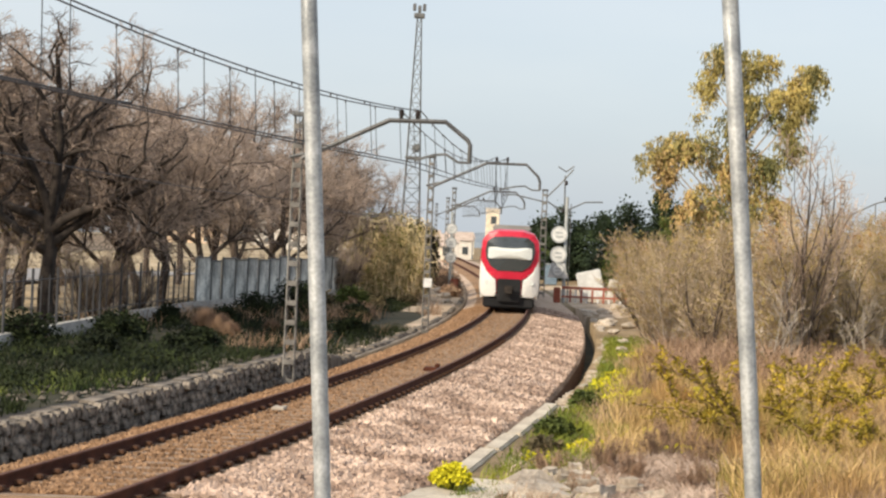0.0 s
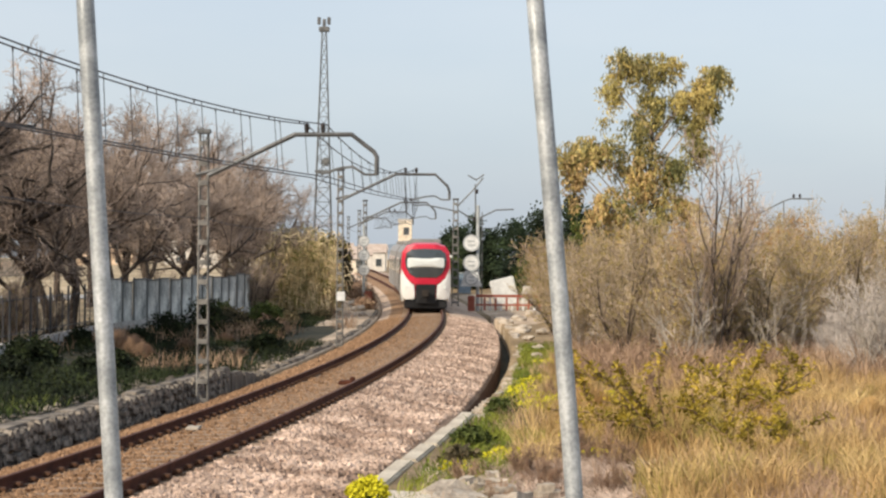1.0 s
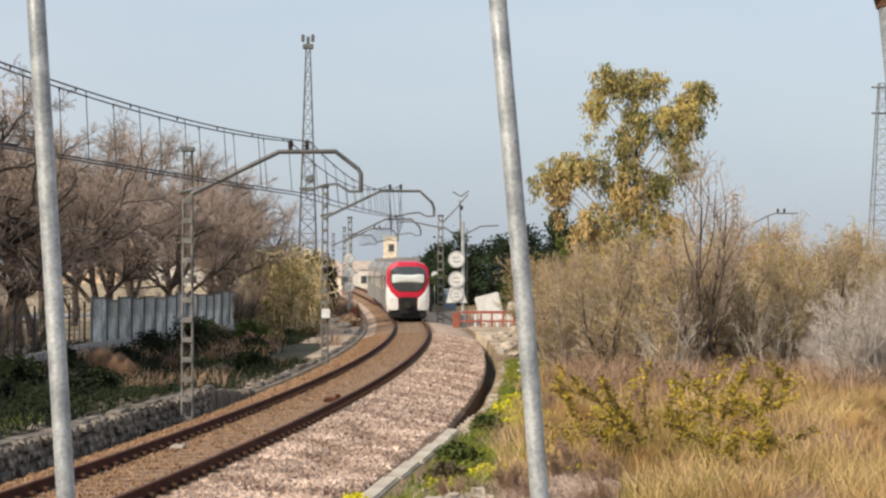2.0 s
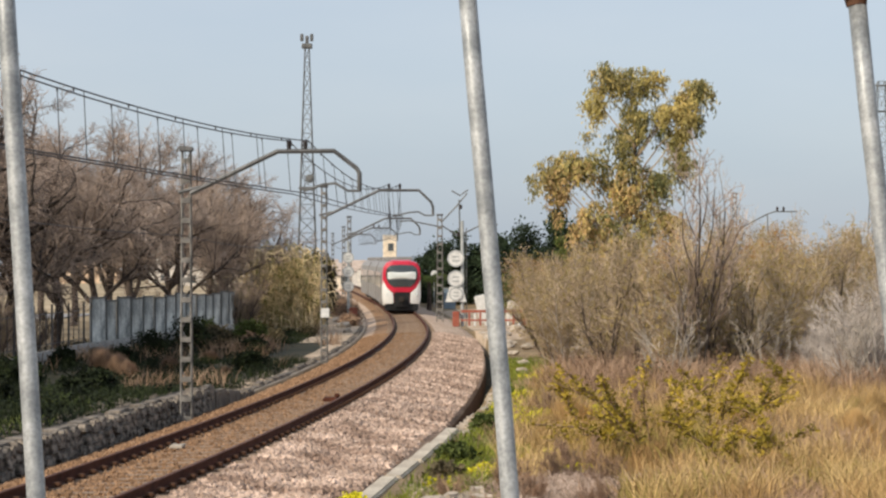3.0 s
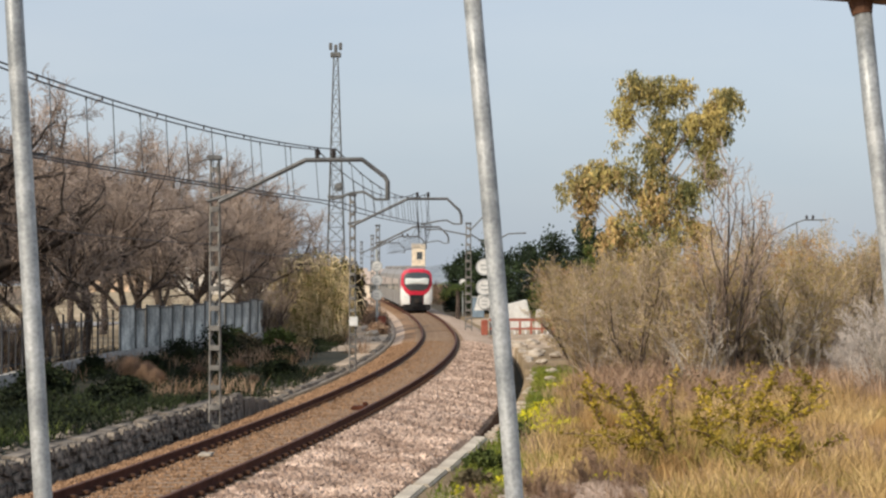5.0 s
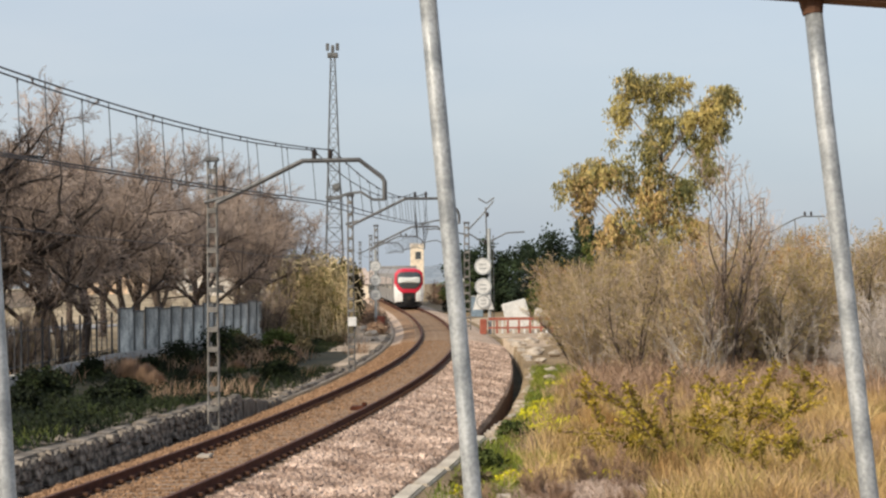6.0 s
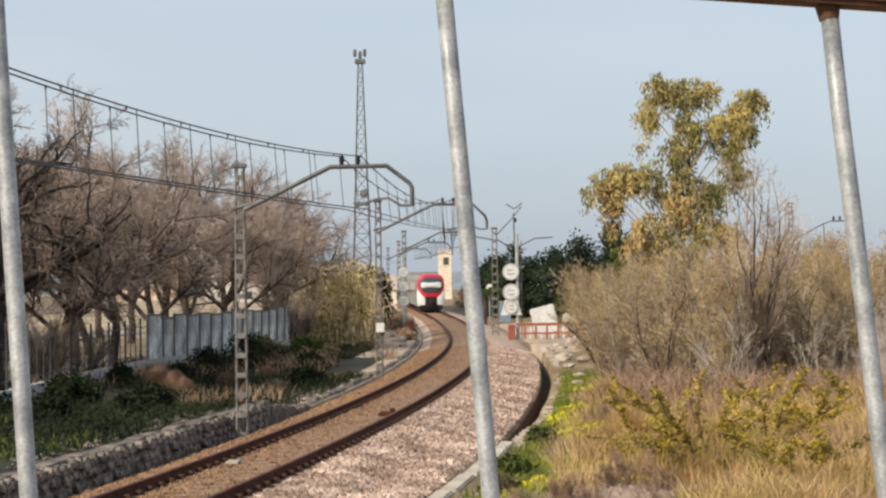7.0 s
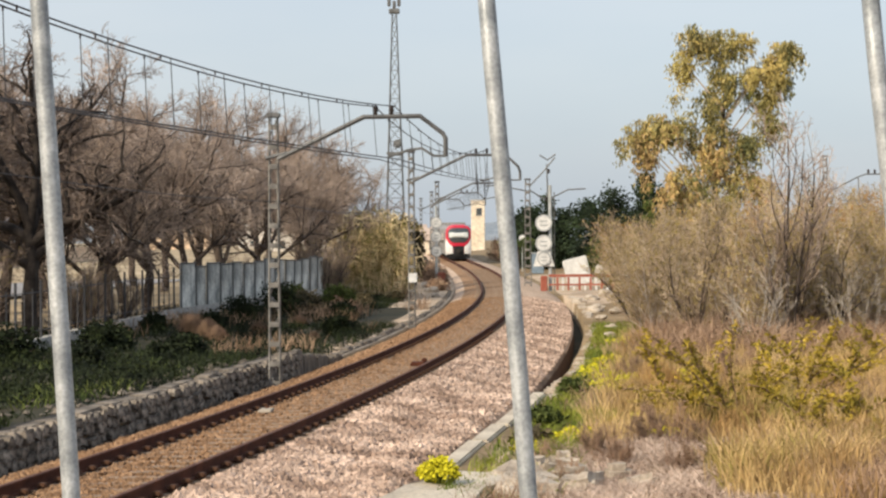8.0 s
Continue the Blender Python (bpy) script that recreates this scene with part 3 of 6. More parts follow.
def build_wires():
    over = [((-7.35, 13, 6.06), 0), ((-3.138, 42.0, 5.598), 0.46), ((-1.747, 71.0, 5.994), 0.51), ((cx(131) - 1.0, 131, 6.65), 0.75), ((cx(172) - 1.0, 172, 6.65 + cz(172)), 0.7),
            ((cx(215) - 1.0, 215, 6.65 + cz(215)), 0.7)]
    low = [(-7.35, 13, 4.45), (-3.053, 42.0, 4.479), (-1.672, 71.0, 4.848), (cx(131) - 0.9, 131, 5.2), (cx(172) - 0.9, 172, 5.2 + cz(172)), (cx(215) - 0.9, 215, 5.2 + cz(215))]
    for i in range(len(over) - 1):
        t = tagged(new("catenary_wires"), "twin overhead wires with vertical droppers above the track", "overhead wires", "overhead line spans")
        for gap in (0.0, 0.42):
            near = 0.08 if i == 0 else 1.0
            a, b = Vector(over[i][0]) + Vector((gap * near, 0, 0)), Vector(over[i + 1][0]) + Vector((gap, 0, 0))
            m = messenger(a, b, over[i + 1][1])
            c = messenger(Vector(low[i]) + Vector((gap * near, 0, 0)), Vector(low[i + 1]) + Vector((gap, 0, 0)), 0.06)
            solid("messenger_wire", *tube(m, 0.0125, 5), M["wire"], t)
            solid("contact_wire", *tube(c, 0.0125, 5), M["wire"], t)
            for k in range(2, 23, 2):
                kk = k if gap == 0 else k + 0.35
                p, q = m[k].lerp(m[k + 1], kk - k), c[k].lerp(c[k + 1], kk - k)
                solid("dropper", *tube([p, q], 0.007, 4), M["wire"], t)
            for k in range(2, 23, 2):
                solid("clamp", *tube([m[k] + Vector((0, 0, 0.015)), m[k] - Vector((0, 0, 0.05))], 0.013, 4), M["insulator"], t)
    feeder = tagged(new("feeder_wire"), "thin feeder wire strung along the mast heads", "overhead wires")
    heads = [(cx(13) - 3.6, 13, 6.5), (-5.29, 42.0, 5.51), (-4.055, 71.0, 5.98), (cx(131) - 3.6, 131, 6.6), (cx(172) - 3.6, 172, 6.7)]
    for a, b in zip(heads, heads[1:]):
        solid("span", *tube(messenger((a[0], a[1], a[2] - 1.9), (b[0], b[1], b[2] - 1.9), 0.3), 0.008, 4), M["wire"], feeder)


# ---- the railing before the camera ----
# place and slope of each bar
BARS = [(-0.530, -0.084), (-0.2481, -0.0832), (0.0342, -0.0805), (0.2727, -0.085), (0.520, -0.085)]


def build_railing():
    r = thing("railing", (0, 1.2, 1.3), "galvanised steel bars under a rusty brown top rail", "railing")
    k = 1.2 / 3536.0

    def at(u, v):
        return Vector(((u - 784) * k, 0, 1.5 + (488 - v) * k))
    LEAN = 0.10

    def leaning(x, z):
        return Vector((x, LEAN * (z - 1.5), z))
    for x0, slope in BARS:
        top_z = (500 - 0.085 * (784 + x0 / k - 1530)) * k * 1.014 + 1.5
        a, b = leaning(x0 + slope * (top_z - 1.5), top_z), leaning(x0 - slope * 1.48, 0.02)
        way = (b - a).normalized()
        rng = random.Random(int(x0 * 1000))
        pts = [a.lerp(b, i / 24) + Vector((rng.uniform(-1, 1) * 0.0006, 0, 0)) for i in range(25)]
        solid("bar", *tube(pts, 0.0056, 14), M["zinc"], r, smooth=True)
        c = a + way * 0.004
        solid("weld", *tube([c - way * 0.006, c + way * 0.003], 0.0078, 10, 0.0062), M["rust"], r, "rusty weld collar")
    left, right = at(-900, -12 - 0.085 * 2430), at(2400, -12 + 0.085 * 870)
    left, right = [Vector((p.x * 1.014, LEAN * (p.z - 1.5), (p.z - 1.5) * 1.014 + 1.5)) for p in (left, right)]
    way = (right - left).normalized()
    turn = way.to_track_quat("X", "Z").to_matrix().to_4x4()
    bm = box_bm((right - left).length, 0.03, 0.016, (left + right) / 2 + Vector((0, 0, 0.0085)), 0.003, turn=turn)
    part("top_rail", bm, M["rust"], r, "rusty brown flat top rail")
    bm = box_bm((right - left).length, 0.03, 0.016, Vector(((left.x + right.x) / 2, -1.48 * LEAN, 0.02)), 0.003)
    part("bottom_rail", bm, M["rust"], r, "rusty brown flat bottom rail")


# ---- train ----
def ring(half, bottom, top, tuck, n=7):
    """A car's cross-section: straight sides with a rounded roof, tucked in below."""
    pts = [(-half + tuck, bottom), (-half, bottom + 0.5), (-half, bottom + 1.6)]
    for i in range(n + 1):
        a = math.pi - math.pi * i / n
        pts.append((half * math.copysign(abs(math.cos(a)) ** 0.55, math.cos(a)), bottom + 1.9 + (top - bottom - 1.9) * math.sin(a) ** 0.6))
    return pts + [(half, bottom + 1.6), (half, bottom + 0.5), (half - tuck, bottom)]


def loft(rings, caps=True):
    n = len(rings[0][1])
    vs = [(x, y, z) for y, pts in rings for x, z in pts]
    fs = []
    for j in range(len(rings) - 1):
        for i in range(n):
            fs.append((j * n + i, j * n + (i + 1) % n, (j + 1) * n + (i + 1) % n, (j + 1) * n + i))
    if caps:
        fs.append(tuple(range(n)))
        fs.append(tuple(range(len(vs) - 1, len(vs) - n - 1, -1)))
    return vs, fs


def plate(outline, y, bulge, thick=0.03, rings=4):
    """A slightly domed panel on the car's face with that outline (x, z), proud towards -y."""
    cxm = sum(p[0] for p in outline) / len(outline)
    czm = sum(p[1] for p in outline) / len(outline)
    n, vs, fs = len(outline), [], []
    for k in range(rings + 1):
        s = 1 - k / (rings + 0.6)
        for x, z in outline:
            xx, zz = cxm + (x - cxm) * s, czm + (z - czm) * s
            vs.append((xx, y(xx, zz) - thick - bulge * (1 - s * s), zz))
    base = len(vs)
    for x, z in outline:
        vs.append((x, y(x, z) + 0.05, z))
    for k in range(rings):
        for i in range(n):
            fs.append((k * n + i, k * n + (i + 1) % n, (k + 1) * n + (i + 1) % n, (k + 1) * n + i))
    fs.append(tuple(rings * n + i for i in range(n)))
    for i in range(n):
        fs.append((base + i, base + (i + 1) % n, (i + 1) % n, i))
    return vs, fs


def rounded(w, z0, z1, r=0.3, w_low=None, n=5):
    """A rounded outline, w half-wide at the top and w_low at the bottom."""
    w_low = w if w_low is None else w_low
    pts = []
    for cxx, czz, a0, ww in ((1, z1 - r, 0, w), (-1, z1 - r, 90, w), (-1, z0 + r, 180, w_low), (1, z0 + r, 270, w_low)):
        for i in range(n + 1):
            a = math.radians(a0 + 90 * i / n)
            pts.append((cxx * (ww - r) + r * math.cos(a), czz + r * math.sin(a)))
    return pts


def build_car(kind, length):
    """One car; y = 0 at the end towards the camera, running to +y. Rails' tops at z = 0."""
    t = tagged(new("train_car"), "red and white commuter train end car with dark windscreen" if kind == "end" else "white and grey commuter train car with dark window band",
               "train", "cars of the commuter train")
    half, low, top = 1.46, 0.55, 3.92
    if kind == "end":
        rings = []
        for y, s, lo, tp in ((0.00, 0.80, 0.75, 3.45), (0.10, 0.90, 0.62, 3.66), (0.35, 0.955, 0.55, 3.80), (0.9, 0.99, 0.5, 3.9), (1.7, 1.0, 0.5, 3.92), (length, 1.0, 0.5, 3.92)):
            rings.append((y, [(x * s, lo + (z - low) * (tp - lo) / (top - low)) for x, z in ring(half, low, top, 0.08)]))
    else:
        rings = [(0.4, ring(half, 0.5, top, 0.08)), (length, ring(half, 0.5, top, 0.08))]
    v, f = loft(rings)
    mid_z = [sum(v[i][2] for i in q) / len(q) for q in f]
    mid_y = [sum(v[i][1] for i in q) / len(q) for q in f]
    slots = [2 if (z > 2.25 and y < 0.75 and kind == "end") else (1 if z > 3.3 else (3 if y > 1.2 else 0)) for z, y in zip(mid_z, mid_y)]
    solid("body", v, f, [M["trainwhite"] if kind == "end" else M["carside"], M["traingrey"], M["trainred"], M["carside"]], t, "white body shell with grey roof", smooth=False, slots=slots)
    y0 = 2.6 if kind == "end" else 1.0
    for s in (-1, 1):
        part("window_band", box_bm(0.05, length - y0 - 0.8, 1.15, (s * 1.455, (length + y0) / 2, 2.35), 0.02), M["glass"], t, "dark window band")
        part("skirt", box_bm(0.06, length - y0 - 0.6, 0.5, (s * 1.44, (length + y0) / 2, 0.8), 0.02), M["traingrey"], t)
        for d in (0.25, 0.62):
            part("door", box_bm(0.05, 1.3, 2.05, (s * 1.465, length * d, 1.75), 0.02), M["carside"], t, "pale grey sliding door")
    for y in (3.0, length - 2.6):
        bog = part("bogie", box_bm(2.2, 2.9, 0.42, (0, y, 0.52), 0.05), M["underframe"], t)
        for dy in (-0.95, 0.95):
            for s in (-0.84, 0.84):
                w = tube([(s - 0.06, y + dy, 0.44), (s + 0.06, y + dy, 0.44)], 0.43, 16)
                solid("wheel", *w, M["underframe"], bog)
    for y, ln in ((4.5, 2.6), (9.5, 3.4), (14.0, 2.2)):
        if y + ln / 2 < length - 0.5:
            part("roof_unit", box_bm(1.9, ln, 0.32, (0, y, 3.95), 0.08), M["traingrey"], t)
    part("equipment_box", box_bm(2.3, max(2.0, length - 9.5), 0.5, (0, length / 2, 0.42), 0.04), M["underframe"], t)
    if kind == "end":
        def face(x, z):
            return -0.10 + 0.16 * (abs(x) / 1.2) ** 3 + 0.11 * max(0.0, (z - 2.7) / 1.0) ** 2
        red_outline = [(1.38, 2.9), (1.33, 3.35), (1.12, 3.64), (0.6, 3.76), (0, 3.78), (-0.6, 3.76), (-1.12, 3.64), (-1.33, 3.35), (-1.38, 2.9), (-1.35, 2.3),
                       (-1.12, 1.88), (-0.84, 1.62), (-0.55, 1.48), (0.55, 1.48), (0.84, 1.62), (1.12, 1.88), (1.33, 2.3)]
        solid("red_mask", *plate(red_outline, face, 0.02, 0.07), M["trainred"], t, "red painted front surround", smooth=False)
        glass_outline = [(1.19, 2.85), (1.11, 3.27), (0.82, 3.49), (0, 3.53), (-0.82, 3.49), (-1.11, 3.27), (-1.19, 2.85), (-1.13, 2.45), (-0.93, 2.1), (-0.6, 1.88),
                         (0.6, 1.88), (0.93, 2.1), (1.13, 2.45)]
        solid("windscreen", *plate(glass_outline, face, 0.04, 0.125), M["glass"], t, "dark curved windscreen")
        blind = rounded(1.05, 2.44, 3.0, 0.12)
        solid("sun_blind", *plate(blind, face, 0.03, 0.205), M["visor"], t, "pale band across the windscreen")
        part("destination_display", box_bm(0.75, 0.06, 0.2, (0, -0.16, 3.28), 0.03), M["trainblack"], t)
        well = rounded(0.56, 0.42, 1.5, 0.08)
        solid("coupler_recess", *plate(well, face, 0.0, 0.10), M["trainblack"], t, "black coupler recess")
        cp = solid("coupler", *tube([(0, 0.2, 0.98), (0, -0.42, 0.98)], 0.16, 10), M["underframe"], t)
        part("coupler_head", box_bm(0.42, 0.16, 0.42, (0, -0.48, 0.98), 0.05), M["underframe"], cp, "grey coupler head")
        for s in (-1, 1):
            side = [(s * x, z) for x, z in ((0.66, 1.44), (0.62, 0.85), (0.68, 0.66), (1.12, 0.64), (1.34, 0.78), (1.42, 1.25), (1.40, 2.25), (1.33, 2.25), (1.10, 1.84), (0.84, 1.58))]
            if s > 0:
                side.reverse()
            cheek = solid("cheek", *plate(side, face, 0.03, 0.06), M["trainwhite"], t, "white lower corner fairing")
            solid("lamp", *tube([(s * 1.06, -0.02, 1.32), (s * 1.06, -0.1, 1.32)], 0.11, 12), M["visor"], cheek, "round clear lamp")
        part("plough", box_bm(2.45, 0.5, 0.52, (0, 0.25, 0.36), 0.08), M["trainblack"], t, "black valance and plough")
        part("wiper", box_bm(0.02, 0.02, 0.7, (0.2, -0.22, 2.2)), M["trainblack"], t)
    for o in t.children_recursive:
        o.data.transform(Matrix.Diagonal((0.93, 1, 0.93, 1)))
    return t


CARS = []


def build_train():
    first = build_car("end", 19.0)
    mid = build_car("middle", 18.6)
    last = copy_thing(mid, pose(0, 0, 0))
    CARS.extend([(first, 0.0), (mid, 19.3), (last, 38.2)])


def train_y(t):
    return 88.8 + 17.4 * t - 0.36 * t * t


def car_rows(behind):
    rows = []
    for k in range(17):
        t = k * 0.5
        y = train_y(t) + behind
        y2 = y + 15.0
        rows.append((t, pose(cx(y + 1.5) - 1.5 * (cx(y2) - cx(y)) / 15, y, cz(y) + 0.01, math.degrees(math.atan2(cz(y2) - cz(y), 15)), 0, math.degrees(math.atan2(-(cx(y2) - cx(y)), 15)))))
    return rows


def motions():
    for car, behind in CARS:
        walk(car, car_rows(behind))


# ---- plants ----
def prisms(segs, sides=3):
    """Verts and faces of many tapered sticks: rows of (start, end, r0, r1)."""
    p0 = np.array([s[0] for s in segs], float)
    p1 = np.array([s[1] for s in segs], float)
    r0 = np.array([s[2] for s in segs])[:, None]
    r1 = np.array([s[3] for s in segs])[:, None]
    d = p1 - p0
    d /= np.linalg.norm(d, axis=1, keepdims=True) + 1e-9
    ref = np.where(np.abs(d[:, 2:3]) < 0.9, [[0, 0, 1.0]], [[1.0, 0, 0]])
    u = np.cross(d, ref)
    u /= np.linalg.norm(u, axis=1, keepdims=True)
    w = np.cross(d, u)
    vs = []
    for base, r in ((p0, r0), (p1, r1)):
        for k in range(sides):
            a = 2 * math.pi * k / sides
            vs.append(base + r * (u * math.cos(a) + w * math.sin(a)))
    vs = np.stack(vs, 1).reshape(-1, 3)
    fs = []
    for i in range(len(segs)):
        b = i * 2 * sides
        for k in range(sides):
            fs.append((b + k, b + (k + 1) % sides, b + sides + (k + 1) % sides, b + sides + k))
    return vs, fs


def grow(rng, start, way, length, radius, level, spec, out):
    """Branches by halves: out gets (level, start, end, r0, r1)."""
    steps = spec["steps"][level]
    p, d = Vector(start), Vector(way).normalized()
    for i in range(steps):
        bend = Vector((rng.gauss(0, 1), rng.gauss(0, 1), rng.gauss(0, 1))) * spec["wander"][level]
        d = (d + bend + Vector((0, 0, spec["lift"][level]))).normalized()
        q = p + d * (length / steps)
        ra = radius * (1 - 0.55 * i / steps)
        rb = radius * (1 - 0.55 * (i + 1) / steps)
        out.append((level, p.copy(), q.copy(), ra, rb))
        p = q
        if level + 1 < len(spec["steps"]) and i >= spec["bare"][level]:
            for _ in range(spec["kids"][level]):
                side = d.orthogonal().normalized()
                side.rotate(Matrix.Rotation(rng.uniform(0, 6.283), 3, d))
                way2 = d * math.cos(spec["angle"][level]) + side * math.sin(spec["angle"][level]) * rng.uniform(0.7, 1.2)
                grow(rng, p, way2, length * spec["ratio"][level] * rng.uniform(0.7, 1.2) * (1 - 0.35 * i / steps), rb * spec["thin"][level], level + 1, spec, out)


def leaf_cards(rng, places, size, hang=0.0, narrow=0.35):
    """Small folded leaves (two triangles each) at the places."""
    vs, fs = [], []
    for p in places:
        d = Vector((rng.gauss(0, 1), rng.gauss(0, 1), rng.gauss(0, 0.7) - hang)).normalized()
        s = d.orthogonal().normalized()
        s.rotate(Matrix.Rotation(rng.uniform(0, 6.283), 3, d))
        ln = size * rng.uniform(0.6, 1.4)
        k = len(vs)
        p = Vector(p)
        fold = s.cross(d) * ln * 0.12
        vs += [p, p + d * ln * 0.5 + s * ln * narrow * 0.5 + fold, p + d * ln, p + d * ln * 0.5 - s * ln * narrow * 0.5 + fold]
        fs += [(k, k + 1, k + 2), (k, k + 2, k + 3)]
    return vs, fs


def plant(name, segs, split, mats, label, category, group="", leaves=None, leaf_mat=None, stems=None):
    t = tagged(new(name), label, category, group)
    thick = [s[1:] for s in segs if s[0] < split]
    thin = [s[1:] for s in segs if s[0] >= split]
    if stems:
        for a, b in zip(stems, stems[1:] + [len(segs)]):
            stem = [s[1:] for s in segs[a:b] if s[0] < split]
            solid("stem", *prisms(stem, 5), M[mats[0]], t, smooth=True)
    else:
        solid("framework" if split > 1 else "trunk", *prisms(thick, 5), M[mats[0]], t, smooth=True)
    if thin:
        tagged(solid("crown", *prisms(thin, 3), M[mats[1]], t), kind="stuff")
    if leaves:
        tagged(solid("foliage", *leaves, M[leaf_mat], t), kind="stuff")
    return t


BARE = {"steps": [5, 6, 6, 5, 3], "wander": [0.10, 0.22, 0.24, 0.25, 0.3], "lift": [0.05, 0.10, 0.05, 0.03, 0.02], "bare": [1, 1, 0, 0, 0],
        "kids": [2, 2, 2, 2, 0], "angle": [0.95, 0.8, 0.7, 0.7, 0.6], "ratio": [0.95, 0.55, 0.5, 0.5, 0.5], "thin": [0.72, 0.6, 0.5, 0.5, 0.6]}
SHRUB = {"steps": [5, 5, 4, 3], "wander": [0.12, 0.2, 0.22, 0.25], "lift": [0.10, 0.12, 0.08, 0.05], "bare": [0, 0, 0, 0],
         "kids": [2, 2, 1, 0], "angle": [0.5, 0.55, 0.6, 0.6], "ratio": [0.5, 0.5, 0.5, 0.5], "thin": [0.55, 0.6, 0.65, 0.7]}


def build_bare_trees():
    rng = random.Random(21)
    kinds = []
    for k in range(3):
        segs = []
        lean = (rng.uniform(-0.12, 0.12), rng.uniform(-0.1, 0.1), 1)
        grow(rng, (0, 0, -0.3), lean, 5.2, 0.21, 0, BARE, segs)
        segs = [(l, a, b, max(r0, 0.0075), max(r1, 0.0055)) for l, a, b, r0, r1 in segs]
        kinds.append(plant("bare_tree", segs, 3, ("bark", "twig"), "leafless grey-brown tree with a dense crown of twigs", "tree", "bare trees behind the fence"))
    # the old dark tree by the fence with low spreading limbs
    segs = []
    trunk = [Vector(p) for p in ((0, 0, -0.3), (-0.05, 0, 1.2), (0.05, 0.1, 2.4), (-0.05, 0.1, 3.3))]
    for i in range(3):
        segs.append((0, trunk[i], trunk[i + 1], 0.27 - 0.03 * i, 0.24 - 0.03 * i))
    low = dict(BARE, kids=[2, 2, 1, 2, 0], lift=[0, 0.02, 0.0, -0.02, -0.02], wander=[0.1, 0.16, 0.26, 0.3, 0.3])
    for h, way, ln in ((2.4, (1, 0.1, 0.62), 4.6), (2.8, (0.75, -0.5, 0.9), 3.8), (3.0, (-0.9, 0.2, 0.7), 4.2), (3.2, (0.3, 0.7, 1.2), 4.2), (3.3, (-0.3, -0.5, 1.3), 4.4), (3.3, (0.35, 0, 1.5), 4.6), (2.2, (-0.7, -0.7, 0.6), 3.6)):
        grow(rng, (0, 0.1, h), way, ln, 0.17, 1, low, segs)
    segs = [(l, a, b, max(r0, 0.009), max(r1, 0.007)) for l, a, b, r0, r1 in segs]
    old = plant("bare_tree", segs, 3, ("darkbark", "darktwig"), "old dark leafless tree with low arching limbs by the fence", "tree", "bare trees behind the fence")
    for x, y, turn, s in ((-14.4, 57.5, 0, 1.0), (-16.6, 67, 100, 0.9)):
        copy_thing(old, pose(0, 0, 0)).matrix_basis = pose(x, y, -0.15, 0, 0, turn) @ Matrix.Scale(s, 4)
    kinds.append(old)
    spots = [(-18.2, 58, 1.15, 1), (-19.5, 64, 1.2, 0), (-14.6, 66.5, 0.82, 2), (-18.5, 70, 1.2, 1), (-14.2, 74, 1.0, 1), (-13.4, 81, 0.95, 2), (-16.8, 80, 1.15, 0), (-21.0, 86, 1.1, 1), (-13.6, 89, 0.95, 0),
             (-15.8, 96, 1.1, 0), (-12.6, 99, 0.9, 1), (-13.2, 110, 1.05, 2), (-11.4, 106, 0.85, 0), (-20.5, 112, 1.15, 0), (-24, 100, 1.15, 2), (-11.6, 122, 0.9, 1), (-17.5, 130, 1.1, 1),
             (-25.5, 76, 1.1, 0), (-14.5, 142, 1.1, 2), (-22.5, 64, 1.3, 2), (-16.5, 118, 1.2, 2), (-19, 94, 1.05, 2), (-28, 88, 1.15, 1), (-24.5, 124, 1.2, 0),
             (-30, 110, 1.2, 2), (-21, 74, 1.1, 0)]
    for i, (x, y, s, k) in enumerate(spots):
        m = pose(x, y, -0.15, 0, 0, rng.uniform(0, 360)) @ Matrix.Scale(s, 4)
        t = copy_thing(kinds[k], pose(0, 0, 0))
        t.matrix_basis = m
    for t in kinds:
        for o in (*t.children, t):
            bpy.data.objects.remove(o)


